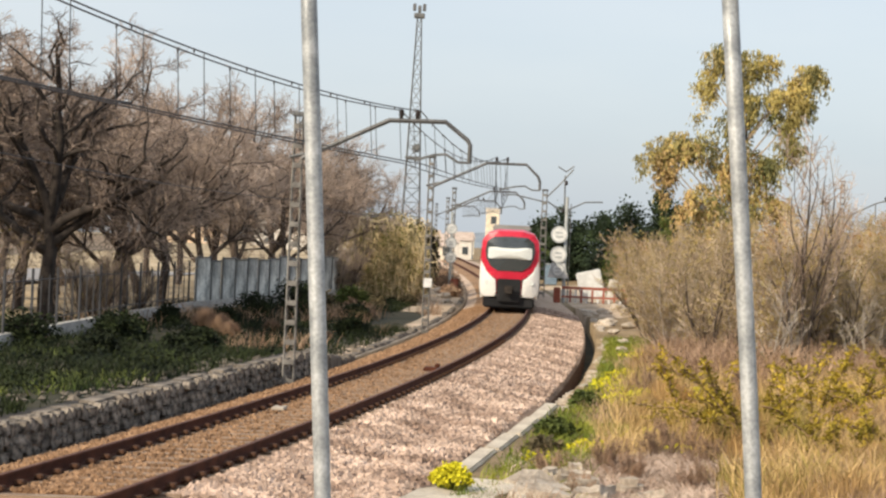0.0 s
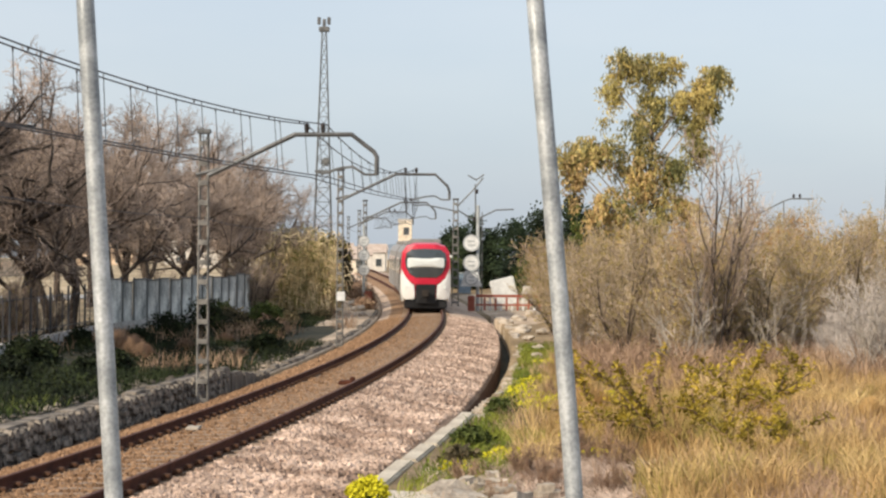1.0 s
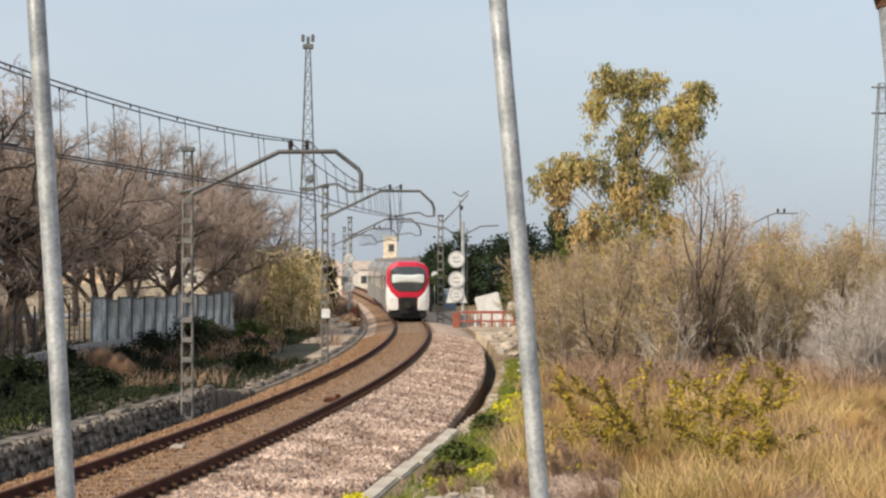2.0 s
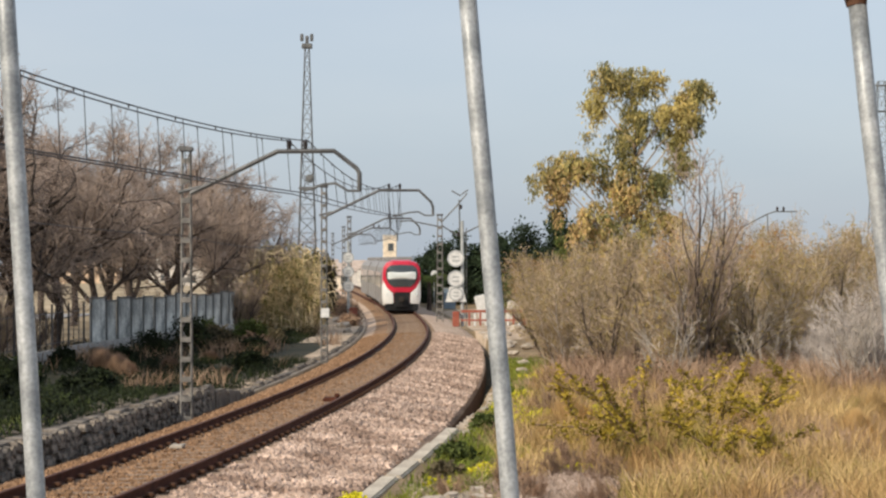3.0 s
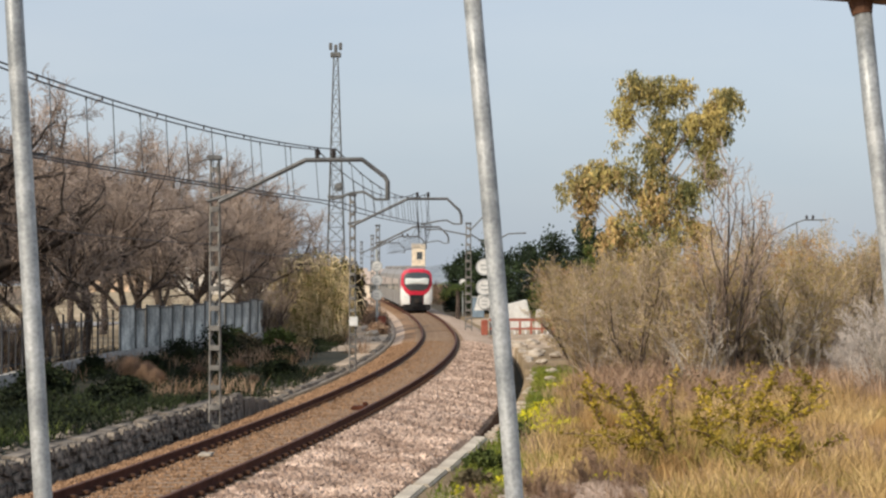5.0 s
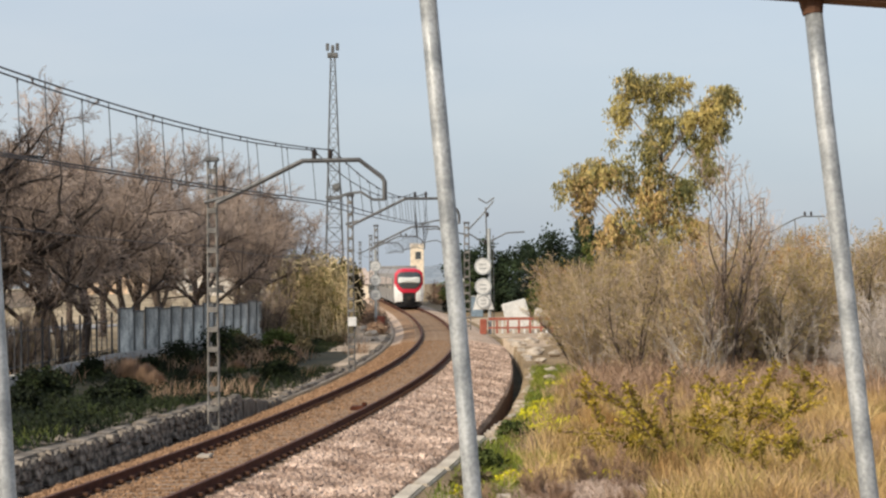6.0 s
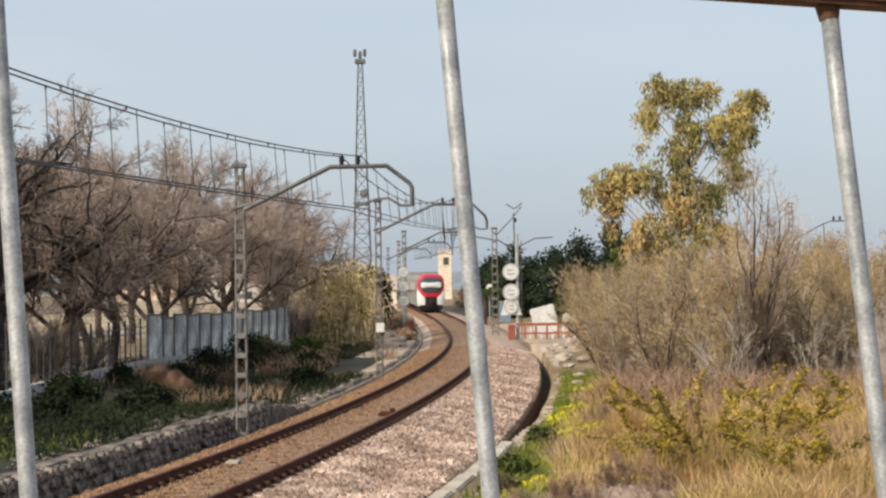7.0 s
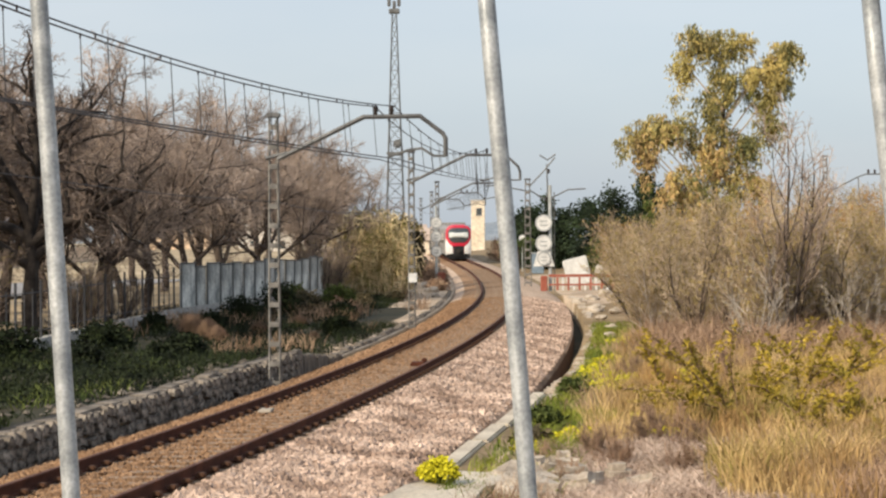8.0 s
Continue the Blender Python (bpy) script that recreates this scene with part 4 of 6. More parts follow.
def build_shrubs():
    rng = random.Random(33)
    kinds = []
    for k in range(4):
        segs, tips, roots = [], [], []
        for _ in range(9):
            roots.append(len(segs))
            a, s = rng.uniform(0, 6.283), rng.uniform(0.25, 0.75)
            grow(rng, (0.25 * math.cos(a), 0.25 * math.sin(a), -0.1), (s * math.cos(a), s * math.sin(a), 1), rng.uniform(1.9, 3.0), 0.035, 0, SHRUB, segs)
        segs = [(l, a, b, max(r0, 0.005), max(r1, 0.0035)) for l, a, b, r0, r1 in segs]
        tips = [b + Vector((rng.gauss(0, 0.04), rng.gauss(0, 0.04), rng.gauss(0, 0.04))) for l, a, b, r0, r1 in segs if l >= 2]
        grey = k == 3
        leaves = None if grey else leaf_cards(rng, rng.sample(tips, min(len(tips), 3800)), 0.085)
        kinds.append(plant("shrub", segs, 2, ("bark" if k == 1 else "greytwig", "greytwig" if grey else ("mauvetwig" if k == 1 else "shrubtwig")),
                           "pale grey leafless bush" if grey else "bare brown shrub with sparse olive leaf buds", "shrub", "shrubs beside the field", leaves, "russet" if k == 2 else "budleaf", roots))
    spots = [(3.9, 60, 0.9), (5.2, 57, 0.98), (6.5, 55, 1.04), (7.8, 55.5, 1.02), (9.0, 57, 1.05), (4.9, 66, 1.0), (6.8, 64, 1.05), (8.8, 65, 1.3), (10.6, 61, 1.1), (4.2, 76, 1.1),
             (6.0, 78, 1.1), (8.2, 76, 1.15), (10.5, 72, 1.2), (12.6, 68, 1.2), (14.2, 74, 1.2), (12.2, 80, 1.3), (15.5, 84, 1.3), (17.5, 80, 1.25), (5.2, 92, 1.2), (8.2, 92, 1.3),
             (11.5, 94, 1.3), (15.0, 98, 1.4), (19, 98, 1.4), (6.0, 108, 1.3), (22.0, 92, 1.3), (20.2, 78, 1.1), (23, 110, 1.5), (14.5, 114, 1.5), (27, 104, 1.5), (18, 122, 1.6)]
    for i, (x, y, s) in enumerate(spots):
        t = copy_thing(kinds[(0, 1, 0, 1, 0, 1, 0, 2)[i % 8]], pose(0, 0, 0))
        t.matrix_basis = pose(x, y, -0.3, 0, 0, rng.uniform(0, 360)) @ Matrix.Diagonal((s, s, s * rng.uniform(0.95, 1.15), 1))
    for x, y, s in ((10.6, 50.5, 0.85), (11.6, 52, 0.95), (9.9, 53.5, 0.6), (12.6, 54, 1.0), (13.4, 51.5, 0.9)):
        t = copy_thing(kinds[3], pose(0, 0, 0))
        t.matrix_basis = pose(x, y, -0.3, 0, 0, rng.uniform(0, 360)) @ Matrix.Scale(s, 4)
    for t in kinds:
        for o in (*t.children, t):
            bpy.data.objects.remove(o)
    # dark-stemmed thicket behind the iron fence
    segs, roots = [], []
    for _ in range(8):
        roots.append(len(segs))
        a, s = rng.uniform(0, 6.283), rng.uniform(0.3, 0.9)
        grow(rng, (0.3 * math.cos(a), 0.3 * math.sin(a), -0.1), (s * math.cos(a), s * math.sin(a), 1), rng.uniform(1.8, 2.8), 0.05, 0, SHRUB, segs)
    segs = [(l, a, b, max(r0, 0.007), max(r1, 0.005)) for l, a, b, r0, r1 in segs]
    tips = [b for l, a, b, r0, r1 in segs if l >= 2]
    base = plant("thicket_shrub", segs, 2, ("bark", "twig"), "dark-stemmed bare shrub with few brown leaves behind the fence", "shrub", "thicket behind the fence",
                 leaf_cards(rng, rng.sample(tips, min(len(tips), 900)), 0.08), "olive", roots)
    for x, y, s in ((-14.0, 60, 0.8), (-14.4, 64, 0.75), (-14.2, 69, 0.6), (-16, 56, 1.0), (-12.8, 92, 0.8)):
        t = copy_thing(base, pose(0, 0, 0))
        t.matrix_basis = pose(x, y, -0.1, 0, 0, rng.uniform(0, 360)) @ Matrix.Scale(s, 4)
    for x, y, s in ((-10.0, 99, 1.05), (-10.3, 104, 1.15)):
        t = copy_thing(base, pose(0, 0, 0))
        t.matrix_basis = pose(x, y, -0.3, 0, 0, rng.uniform(0, 360)) @ Matrix.Scale(s, 4)
    # small brown twig bushes in the dry grass
    segs, roots = [], []
    for _ in range(10):
        roots.append(len(segs))
        a, s = rng.uniform(0, 6.283), rng.uniform(0.4, 1.3)
        grow(rng, (0.1 * math.cos(a), 0.1 * math.sin(a), -0.05), (s * math.cos(a), s * math.sin(a), 1), rng.uniform(0.5, 0.8), 0.012, 0, SHRUB, segs)
    segs = [(l, a, b, max(r0, 0.004), max(r1, 0.003)) for l, a, b, r0, r1 in segs]
    small = plant("dead_bush", segs, 2, ("brownweed", "brownweed"), "small dead brown twig bush in dry grass", "shrub", "dead bushes in the field", None, "", roots)
    for x, y, s in ((0.5, 26.2, 0.45), (1.3, 27.6, 0.5), (2.1, 26.6, 0.45), (1.0, 29.2, 0.5), (2.5, 29.2, 0.55), (0.2, 28.4, 0.4), (1.9, 30.4, 0.5), (2.2, 31.2, 0.7), (3.6, 38.5, 0.8), (4.6, 43.5, 0.9), (6.4, 46.5, 0.9), (7.6, 47.5, 0.9), (2.6, 44.5, 0.7)):
        t = copy_thing(small, pose(0, 0, 0))
        t.matrix_basis = pose(x, y, ground_z(x - cx(y), y), 0, 0, rng.uniform(0, 360)) @ Matrix.Scale(s, 4)
    for t in (base, small):
        for o in (*t.children, t):
            bpy.data.objects.remove(o)
    # one taller bare sapling above the shrubs
    segs = []
    spec = dict(SHRUB, wander=[0.05, 0.1, 0.15, 0.2], angle=[0.4, 0.45, 0.5, 0.5], kids=[2, 1, 2, 0], bare=[1, 0, 0, 0])
    grow(rng, (0, 0, 0), (0.04, 0, 1), 4.9, 0.05, 0, dict(spec, kids=[1, 1, 1, 0]), segs)
    segs = [(l, a, b, max(r0, 0.006), max(r1, 0.004)) for l, a, b, r0, r1 in segs]
    t = plant("sapling", segs, 2, ("bark", "greytwig"), "tall thin leafless sapling rising above the shrubs", "tree")
    t.matrix_basis = pose(8.15, 58, -0.3)
    segs = []
    for a, s in ((0.0, 4.9), (0.2, 3.7), (-0.3, 2.8)):
        grow(rng, (a * 0.3, 0, 0), (a + 0.05, 0.1, 1), s, 0.06, 0, dict(spec, angle=[0.6, 0.6, 0.6, 0.5]), segs)
    segs = [(l, a, b, max(r0, 0.010), max(r1, 0.006)) for l, a, b, r0, r1 in segs]
    t = plant("sapling", segs, 2, ("bark", "twig"), "dark forked leafless tree among the shrubs", "tree")
    t.matrix_basis = pose(7.0, 53.6, -0.3)
    segs = []
    for a, s in ((0.55, 2.6), (0.15, 3.2), (-0.35, 2.7), (-0.8, 2.1), (0.9, 1.9)):
        grow(rng, (a * 0.3, 0, 0), (a, rng.uniform(-0.2, 0.2), 1), s, 0.035, 0, dict(spec, kids=[1, 1, 1, 0], angle=[0.5, 0.6, 0.6, 0.5]), segs)
    segs = [(l, a, b, max(r0, 0.009), max(r1, 0.006)) for l, a, b, r0, r1 in segs]
    pale = plant("dead_shrub", segs, 2, ("palestem", "palestem"), "dead shrub with bare pale grey forked stems", "shrub", "dead pale shrubs")
    for x, y, turn, s in ((6.0, 52.8, 20, 0.62), (8.7, 53.2, 140, 0.6), (10.5, 50.0, 60, 0.72), (11.1, 49.6, 200, 0.7)):
        copy_thing(pale, pose(0, 0, 0)).matrix_basis = pose(x, y, -0.3, 0, 0, turn) @ Matrix.Scale(s, 4)
    for o in (*pale.children, pale):
        bpy.data.objects.remove(o)


def build_eucalyptus():
    rng = random.Random(5)
    t = thing("eucalyptus", (7.2, 78, -0.3), "tall eucalyptus with drooping olive and yellow-brown foliage", "tree")
    # limbs end in lobes of hanging leaves: middle and size of each lobe
    lobes = [((-2.8, 0, 7.1), (0.55, 0.6, 0.5)), ((-2.35, 0.2, 7.25), (0.55, 0.6, 0.5)), ((-1.8, 0, 7.3), (0.6, 0.6, 0.5)), ((-2.4, 0, 6.4), (0.5, 0.5, 0.9)), ((-0.8, 0.1, 7.5), (0.75, 0.7, 0.75)),
             ((-0.1, 0, 7.3), (0.6, 0.6, 0.9)), ((-0.8, -0.1, 6.2), (0.9, 0.8, 0.9)), ((-1.4, 0, 5.3), (0.9, 0.8, 0.9)), ((0.2, 0.1, 10.7), (0.75, 0.7, 0.5)), ((-0.4, 0, 11.0), (0.5, 0.5, 0.5)),
             ((0.9, 0, 10.6), (0.6, 0.6, 0.45)), ((-1.0, 0.1, 9.9), (0.3, 0.3, 0.55)), ((0.6, 0, 9.4), (0.6, 0.5, 0.5)), ((0.35, 0.1, 8.5), (0.5, 0.5, 0.5)), ((0.7, 0, 6.4), (0.5, 0.5, 0.85)),
             ((1.8, 0, 9.4), (0.6, 0.5, 0.5)), ((2.5, 0.1, 10.1), (0.4, 0.4, 0.4)), ((3.0, 0, 10.45), (0.35, 0.4, 0.28)), ((2.6, 0, 9.3), (0.55, 0.5, 0.55)), ((2.1, 0.1, 8.4), (0.4, 0.4, 0.7)),
             ((2.2, 0, 7.5), (0.35, 0.35, 0.6)), ((1.4, 0, 6.8), (0.3, 0.3, 0.35)), ((1.3, 0.1, 5.6), (0.75, 0.6, 0.6)), ((2.0, 0, 5.1), (0.6, 0.5, 0.6)), ((-0.2, 0, 5.2), (1.0, 0.8, 0.8)), ((0.6, 0, 4.6), (0.9, 0.8, 0.7)), ((-0.7, -0.1, 4.3), (0.9, 0.8, 0.8)), ((0.0, -0.1, 6.3), (0.5, 0.5, 0.8))]
    trunk = [(0.2, 0, 0), (0.1, 0, 2.5), (0.15, 0, 4.8), (0.45, 0, 6.8), (0.55, 0, 8.6), (0.5, 0, 10.2)]
    solid("trunk", *tube(trunk, 0.13, 8, 0.035), M["bark"], t, smooth=True)
    for (x, y, z), _ in lobes:
        h = max(2.5, z - abs(x - 0.4) * 0.9 - 0.6)
        bx = float(np.interp(h, [p[2] for p in trunk], [p[0] for p in trunk]))
        mid = ((bx + x) / 2 + rng.uniform(-0.15, 0.15), y / 2, (h + z) / 2 + 0.1)
        solid("limb", *tube([(bx, 0, h), mid, (x, y, z)], 0.038, 5, 0.015), M["shrubtwig"], t)
    for i, (c, r) in enumerate(lobes):
        # lit and shaded leaf colours dealt out lobe by lobe, plus dry leaves
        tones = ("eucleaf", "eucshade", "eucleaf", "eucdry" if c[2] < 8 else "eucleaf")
        places = []
        for _ in range(13):
            a = Vector((rng.gauss(0, 0.6) * r[0], rng.gauss(0, 0.55) * r[1], rng.gauss(0, 0.5) * r[2])) + Vector(c)
            for _ in range(76):
                q = abs(rng.gauss(0, 0.4))
                places.append(a + Vector((rng.gauss(0, 0.13), rng.gauss(0, 0.13), 0.16 - q)))
        rng.shuffle(places)
        cut = len(places) * 2 // 3
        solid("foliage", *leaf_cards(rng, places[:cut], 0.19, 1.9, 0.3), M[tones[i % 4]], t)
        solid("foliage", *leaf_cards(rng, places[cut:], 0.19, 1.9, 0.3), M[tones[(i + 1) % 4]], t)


def build_canes():
    rng = random.Random(8)
    for x, y, n, wide, high in ((-7.8, 106, 150, 1.4, 4.2), (-9.2, 110, 130, 1.3, 4.5), (-7.4, 112, 70, 0.8, 3.8)):
        t = thing("cane_clump", (x, y, -0.45), "clump of tall yellowing giant cane with drooping leaves", "reeds", "cane clumps")
        stems, dry, green = [], [], []
        for _ in range(n):
            a, r = rng.uniform(0, 6.283), wide * math.sqrt(rng.random())
            p = Vector((r * math.cos(a), r * math.sin(a), 0))
            top = p + Vector((p.x * 0.35 + rng.gauss(0, 0.25), rng.gauss(0, 0.25), high * rng.uniform(0.4, 1.12)))
            stems.append((p, top, 0.016, 0.008))
            for k in range(13):
                q = p.lerp(top, 0.2 + 0.8 * rng.random())
                d = Vector((rng.gauss(0, 1), rng.gauss(0, 1), 0.5)).normalized()
                tip = q + d * 0.44 + Vector((0, 0, -0.03))
                end = tip + Vector((d.x * 0.16, d.y * 0.16, -0.5))
                (dry if rng.random() < 0.7 else green).append((q, tip, 0.018, 0.030))
                (dry if rng.random() < 0.7 else green).append((tip, end, 0.030, 0.004))
        solid("cane_stand", *prisms(stems, 4), M["canebrown"], t)
        solid("dry_foliage", *prisms(dry, 3), M["canebrown"], t, "straw-coloured drooping leaves")
        solid("green_foliage", *prisms(green, 3), M["canegreen"], t, "olive green leaves")


def leafy(name, at, height, wide, material, label, category, seed, cone=False, count=5200, size=0.16, group=""):
    """A dense evergreen: trunk, limbs and many leaves in clumps."""
    rng = random.Random(seed)
    t = thing(name, at, label, category, group)
    solid("trunk", *tube([(0, 0, -0.2), (0.05, 0, height * 0.5), (0, 0, height * 0.93)], 0.05 * wide + 0.04, 6, 0.02), M["bark"], t)
    clumps, limbs = [], []
    for _ in range(46):
        h = rng.uniform(0.12, 1.0)
        reach = wide * ((1.05 - h) if cone else math.sqrt(max(0.05, 1 - (2 * h - 1.05) ** 2))) * rng.uniform(0.35, 1.05)
        a = rng.uniform(0, 6.283)
        c = Vector((reach * math.cos(a), reach * math.sin(a), h * height))
        clumps.append(c)
        limbs.append((Vector((0, 0, max(0.1, h * height - reach * 0.5))), c, 0.03, 0.01))
    solid("framework", *prisms(limbs, 4), M["bark"], t)
    places = []
    for i in range(count):
        c = clumps[i % len(clumps)]
        s = 0.2 * wide
        places.append(c + Vector((rng.gauss(0, s), rng.gauss(0, s), rng.gauss(0, s * 0.9))))
    solid("crown", *leaf_cards(rng, places, size, 0.2, 0.6), M[material], t)
    return t


def blades(rng, places, height, lean, width):
    """Bent grass blades, two quads each tapering to a tip."""
    vs, fs = [], []
    for p in places:
        h = height * rng.uniform(0.5, 1.3)
        a = rng.uniform(0, 6.283)
        s = Vector((math.cos(a), math.sin(a), 0)) * width * rng.uniform(0.6, 1.4)
        b = Vector((rng.gauss(0, lean), rng.gauss(0, lean), 0)) * h
        k = len(vs)
        p = Vector(p)
        mid, tip = p + b * 0.35 + Vector((0, 0, h * 0.6)), p + b + Vector((0, 0, h))
        vs += [p - s, p + s, mid + s * 0.7, mid - s * 0.7, tip]
        fs += [(k, k + 1, k + 2, k + 3), (k + 3, k + 2, k + 4)]
    return vs, fs


def scatter(rng, count, olo, ohi, ylo, yhi, keep, clump=1, spread=0.15, power=1.4):
    out = []
    while len(out) < count:
        y = ylo + (yhi - ylo) * rng.random() ** power
        o = rng.uniform(olo, ohi)
        if not keep(o, y):
            continue
        for _ in range(clump):
            oo, yy = o + rng.gauss(0, spread), y + rng.gauss(0, spread)
            if oo > (3.78 if yy < 40 else 4.05) or oo < -2.95:
                out.append((cx(yy) + oo, yy, ground_z(oo, yy) - 0.02))
    return out


def field_noise(o, y, s=0.35, k=0.0):
    return noise.noise((o * s, y * s * 0.7, k))


def littered(o, y):
    """The bare brown patch by the corner, where only dead litter grows."""
    x = cx(y) + o
    return y < 30.2 + 1.5 * field_noise(o, y, 0.9, 61) and x < 2.5 + 1.5 * field_noise(o, y, 0.8, 67)


def build_grass():
    rng = random.Random(17)
    litter = scatter(rng, 16000, 4.2, 11, 22, 33, lambda o, y: littered(o, y), 12, 0.1, 1.0)
    tagged(solid("dead_litter", *blades(rng, litter, 0.17, 1.3, 0.008), M["litter"]), "mauve-brown dead weed litter by the concrete corner", "weeds", kind="stuff")
    dry = scatter(rng, 36000, 4.6, 17, 22, 62, lambda o, y: o - 4.2 > 1.6 + 2.0 * field_noise(o, y) - 0.02 * y and not littered(o, y) and field_noise(o, y, 0.6, 71) > -0.25, 9, 0.12)
    tagged(solid("dry_grass", *blades(rng, dry, 0.42, 0.35, 0.008), M["drygrass"]), "tall straw-coloured dry grass beside the ditch", "grass", kind="stuff")
    tufts = scatter(rng, 20000, 5.0, 16, 22, 56, lambda o, y: field_noise(o, y, 0.5, 23) > 0.05 and not littered(o, y), 40, 0.13)
    tagged(solid("grass_tufts", *blades(rng, tufts, 0.62, 0.45, 0.007), M["drygrass"]), "taller pale tufts of dry grass", "grass", kind="stuff")
    brown = scatter(rng, 22000, 4.6, 14, 22, 60, lambda o, y: field_noise(o, y, 0.4, 7) > 0.08, 10, 0.16)
    tagged(solid("dead_weeds", *blades(rng, brown, 0.38, 0.5, 0.007), M["brownweed"]), "brown dead weeds among the grass", "weeds", kind="stuff")
    under = scatter(rng, 20000, 5.6, 18, 48, 66, lambda o, y: True, 12, 0.2, 1.0)
    tagged(solid("undergrowth", *blades(rng, under, 0.8, 0.55, 0.012), M["brownweed"]), "brown dead undergrowth below the shrubs", "weeds", kind="stuff")
    low = scatter(rng, 9000, 5.2, 15, 22, 52, lambda o, y: field_noise(o, y, 0.45, 31) > 0.18 and not littered(o, y), 16, 0.16)
    tagged(solid("olive_weeds", *blades(rng, low, 0.45, 0.5, 0.011), M["olive"]), "olive-yellow weeds in the dry grass", "weeds", kind="stuff")
    green = scatter(rng, 13000, 4.05, 6.6, 24, 75, lambda o, y: o < 5.3 + 1.2 * field_noise(o, y, 0.4, 3), 10, 0.13)
    tagged(solid("green_weeds", *blades(rng, green, 0.2, 0.6, 0.013), M["herb"]), "fresh yellow-green weeds along the ditch", "weeds", kind="stuff")
    # verge grass and weeds: tree shade painted in by the near-black grass colour
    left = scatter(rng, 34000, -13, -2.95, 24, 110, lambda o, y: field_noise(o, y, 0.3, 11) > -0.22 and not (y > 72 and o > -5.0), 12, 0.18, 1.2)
    tagged(solid("verge_grass", *blades(rng, left, 0.26, 0.7, 0.013), M["grass"]), "green grass and weeds on the verge, darkened for tree shade", "grass", kind="stuff")
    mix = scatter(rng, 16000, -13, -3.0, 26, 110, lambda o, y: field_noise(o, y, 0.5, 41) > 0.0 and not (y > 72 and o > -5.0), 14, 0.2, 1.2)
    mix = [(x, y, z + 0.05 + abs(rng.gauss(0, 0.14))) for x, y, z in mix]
    tagged(solid("verge_weeds", *leaf_cards(rng, mix, 0.1, 0.0, 0.6), M["grass"]), "broad-leaved weeds on the verge, darkened for tree shade", "weeds", kind="stuff")
    fresh = scatter(rng, 1800, -8.5, -3.2, 28, 46, lambda o, y: field_noise(o, y, 0.35, 51) > 0.2, 16, 0.2)
    tagged(solid("fresh_grass", *blades(rng, fresh, 0.2, 0.6, 0.014), M["midleaf"]), "brighter green grass patches behind the wall", "grass", kind="stuff")
    tan = scatter(rng, 2400, -11, -3.2, 50, 110, lambda o, y: field_noise(o, y, 0.22, 19) > 0.16, 14, 0.25)
    tagged(solid("verge_dry_grass", *blades(rng, tan, 0.55, 0.4, 0.012), M["brownweed"]), "tan dry grass tufts on the verge", "grass", kind="stuff")


def build_tussocks():
    rng = random.Random(77)
    for x, y, w, h in ((2.6, 39.4, 0.85, 0.8), (2.1, 38.6, 0.5, 0.5), (1.9, 36.0, 0.4, 0.4), (4.0, 41.5, 0.45, 0.45), (5.8, 38.4, 0.5, 0.5), (7.4, 35.5, 0.5, 0.55), (3.4, 31.8, 0.4, 0.4), (8.8, 40.5, 0.55, 0.6), (4.9, 29.2, 0.35, 0.4),
                       (-8.6, 64, 0.5, 0.45), (-9.6, 60, 0.5, 0.6), (-8.1, 71, 0.5, 0.4), (-10.2, 61.0, 0.6, 0.65), (-10.6, 62.5, 0.5, 0.6), (-9.9, 61.6, 0.6, 0.5), (-9.1, 58.5, 0.5, 0.5), (-6.6, 62, 0.3, 0.3)):
        t = thing("grass_tussock", (x, y, ground_z(x - cx(y), y) - 0.02), "rounded tussock of pale tan dry grass", "grass", "dry grass tussocks")
        vs, fs = [], []
        for _ in range(1500):
            a, r = rng.uniform(0, 6.283), math.sqrt(rng.random())
            d = Vector((math.cos(a) * r, math.sin(a) * r, 0))
            p, q = d * w * 0.35, d * w * rng.uniform(0.8, 1.1) + Vector((0, 0, h * (1.1 - 0.75 * r * r) * rng.uniform(0.75, 1.1)))
            s = Vector((-math.sin(a), math.cos(a), 0)) * 0.005
            k = len(vs)
            vs += [p - s, p + s, q + s * 0.5, q - s * 0.5]
            fs.append((k, k + 1, k + 2, k + 3))
        tagged(solid("blade_dome", vs, fs, M["drygrass" if x > 0 else "brownweed"], t), kind="stuff")


def flower_patch(at, wide, high, n, seed, label):
    rng = random.Random(seed)
    t = thing("flower_clump", at, label, "wildflowers", "yellow flower clumps")
    stems, heads = [], []
    for _ in range(n):
        a, r = rng.uniform(0, 6.283), math.sqrt(rng.random())
        p = Vector((wide * r * math.cos(a), 0.8 * wide * r * math.sin(a), 0))
        q = p * 1.15 + Vector((0, 0, high * rng.uniform(0.5, 1.0) * (1.15 - 0.6 * r * r)))
        stems.append((p * 0.7, q, 0.004, 0.003))
        heads += [q + Vector((rng.gauss(0, 0.018), rng.gauss(0, 0.018), rng.gauss(0, 0.012))) for _ in range(4)]
    solid("greenery", *prisms(stems, 3), M["herb"], t)
    bloom = solid("bloom", *leaf_cards(rng, heads, 0.05, -0.3, 0.9), M["flower"], t, "bright yellow flower heads")
    tagged(bloom, kind="stuff")


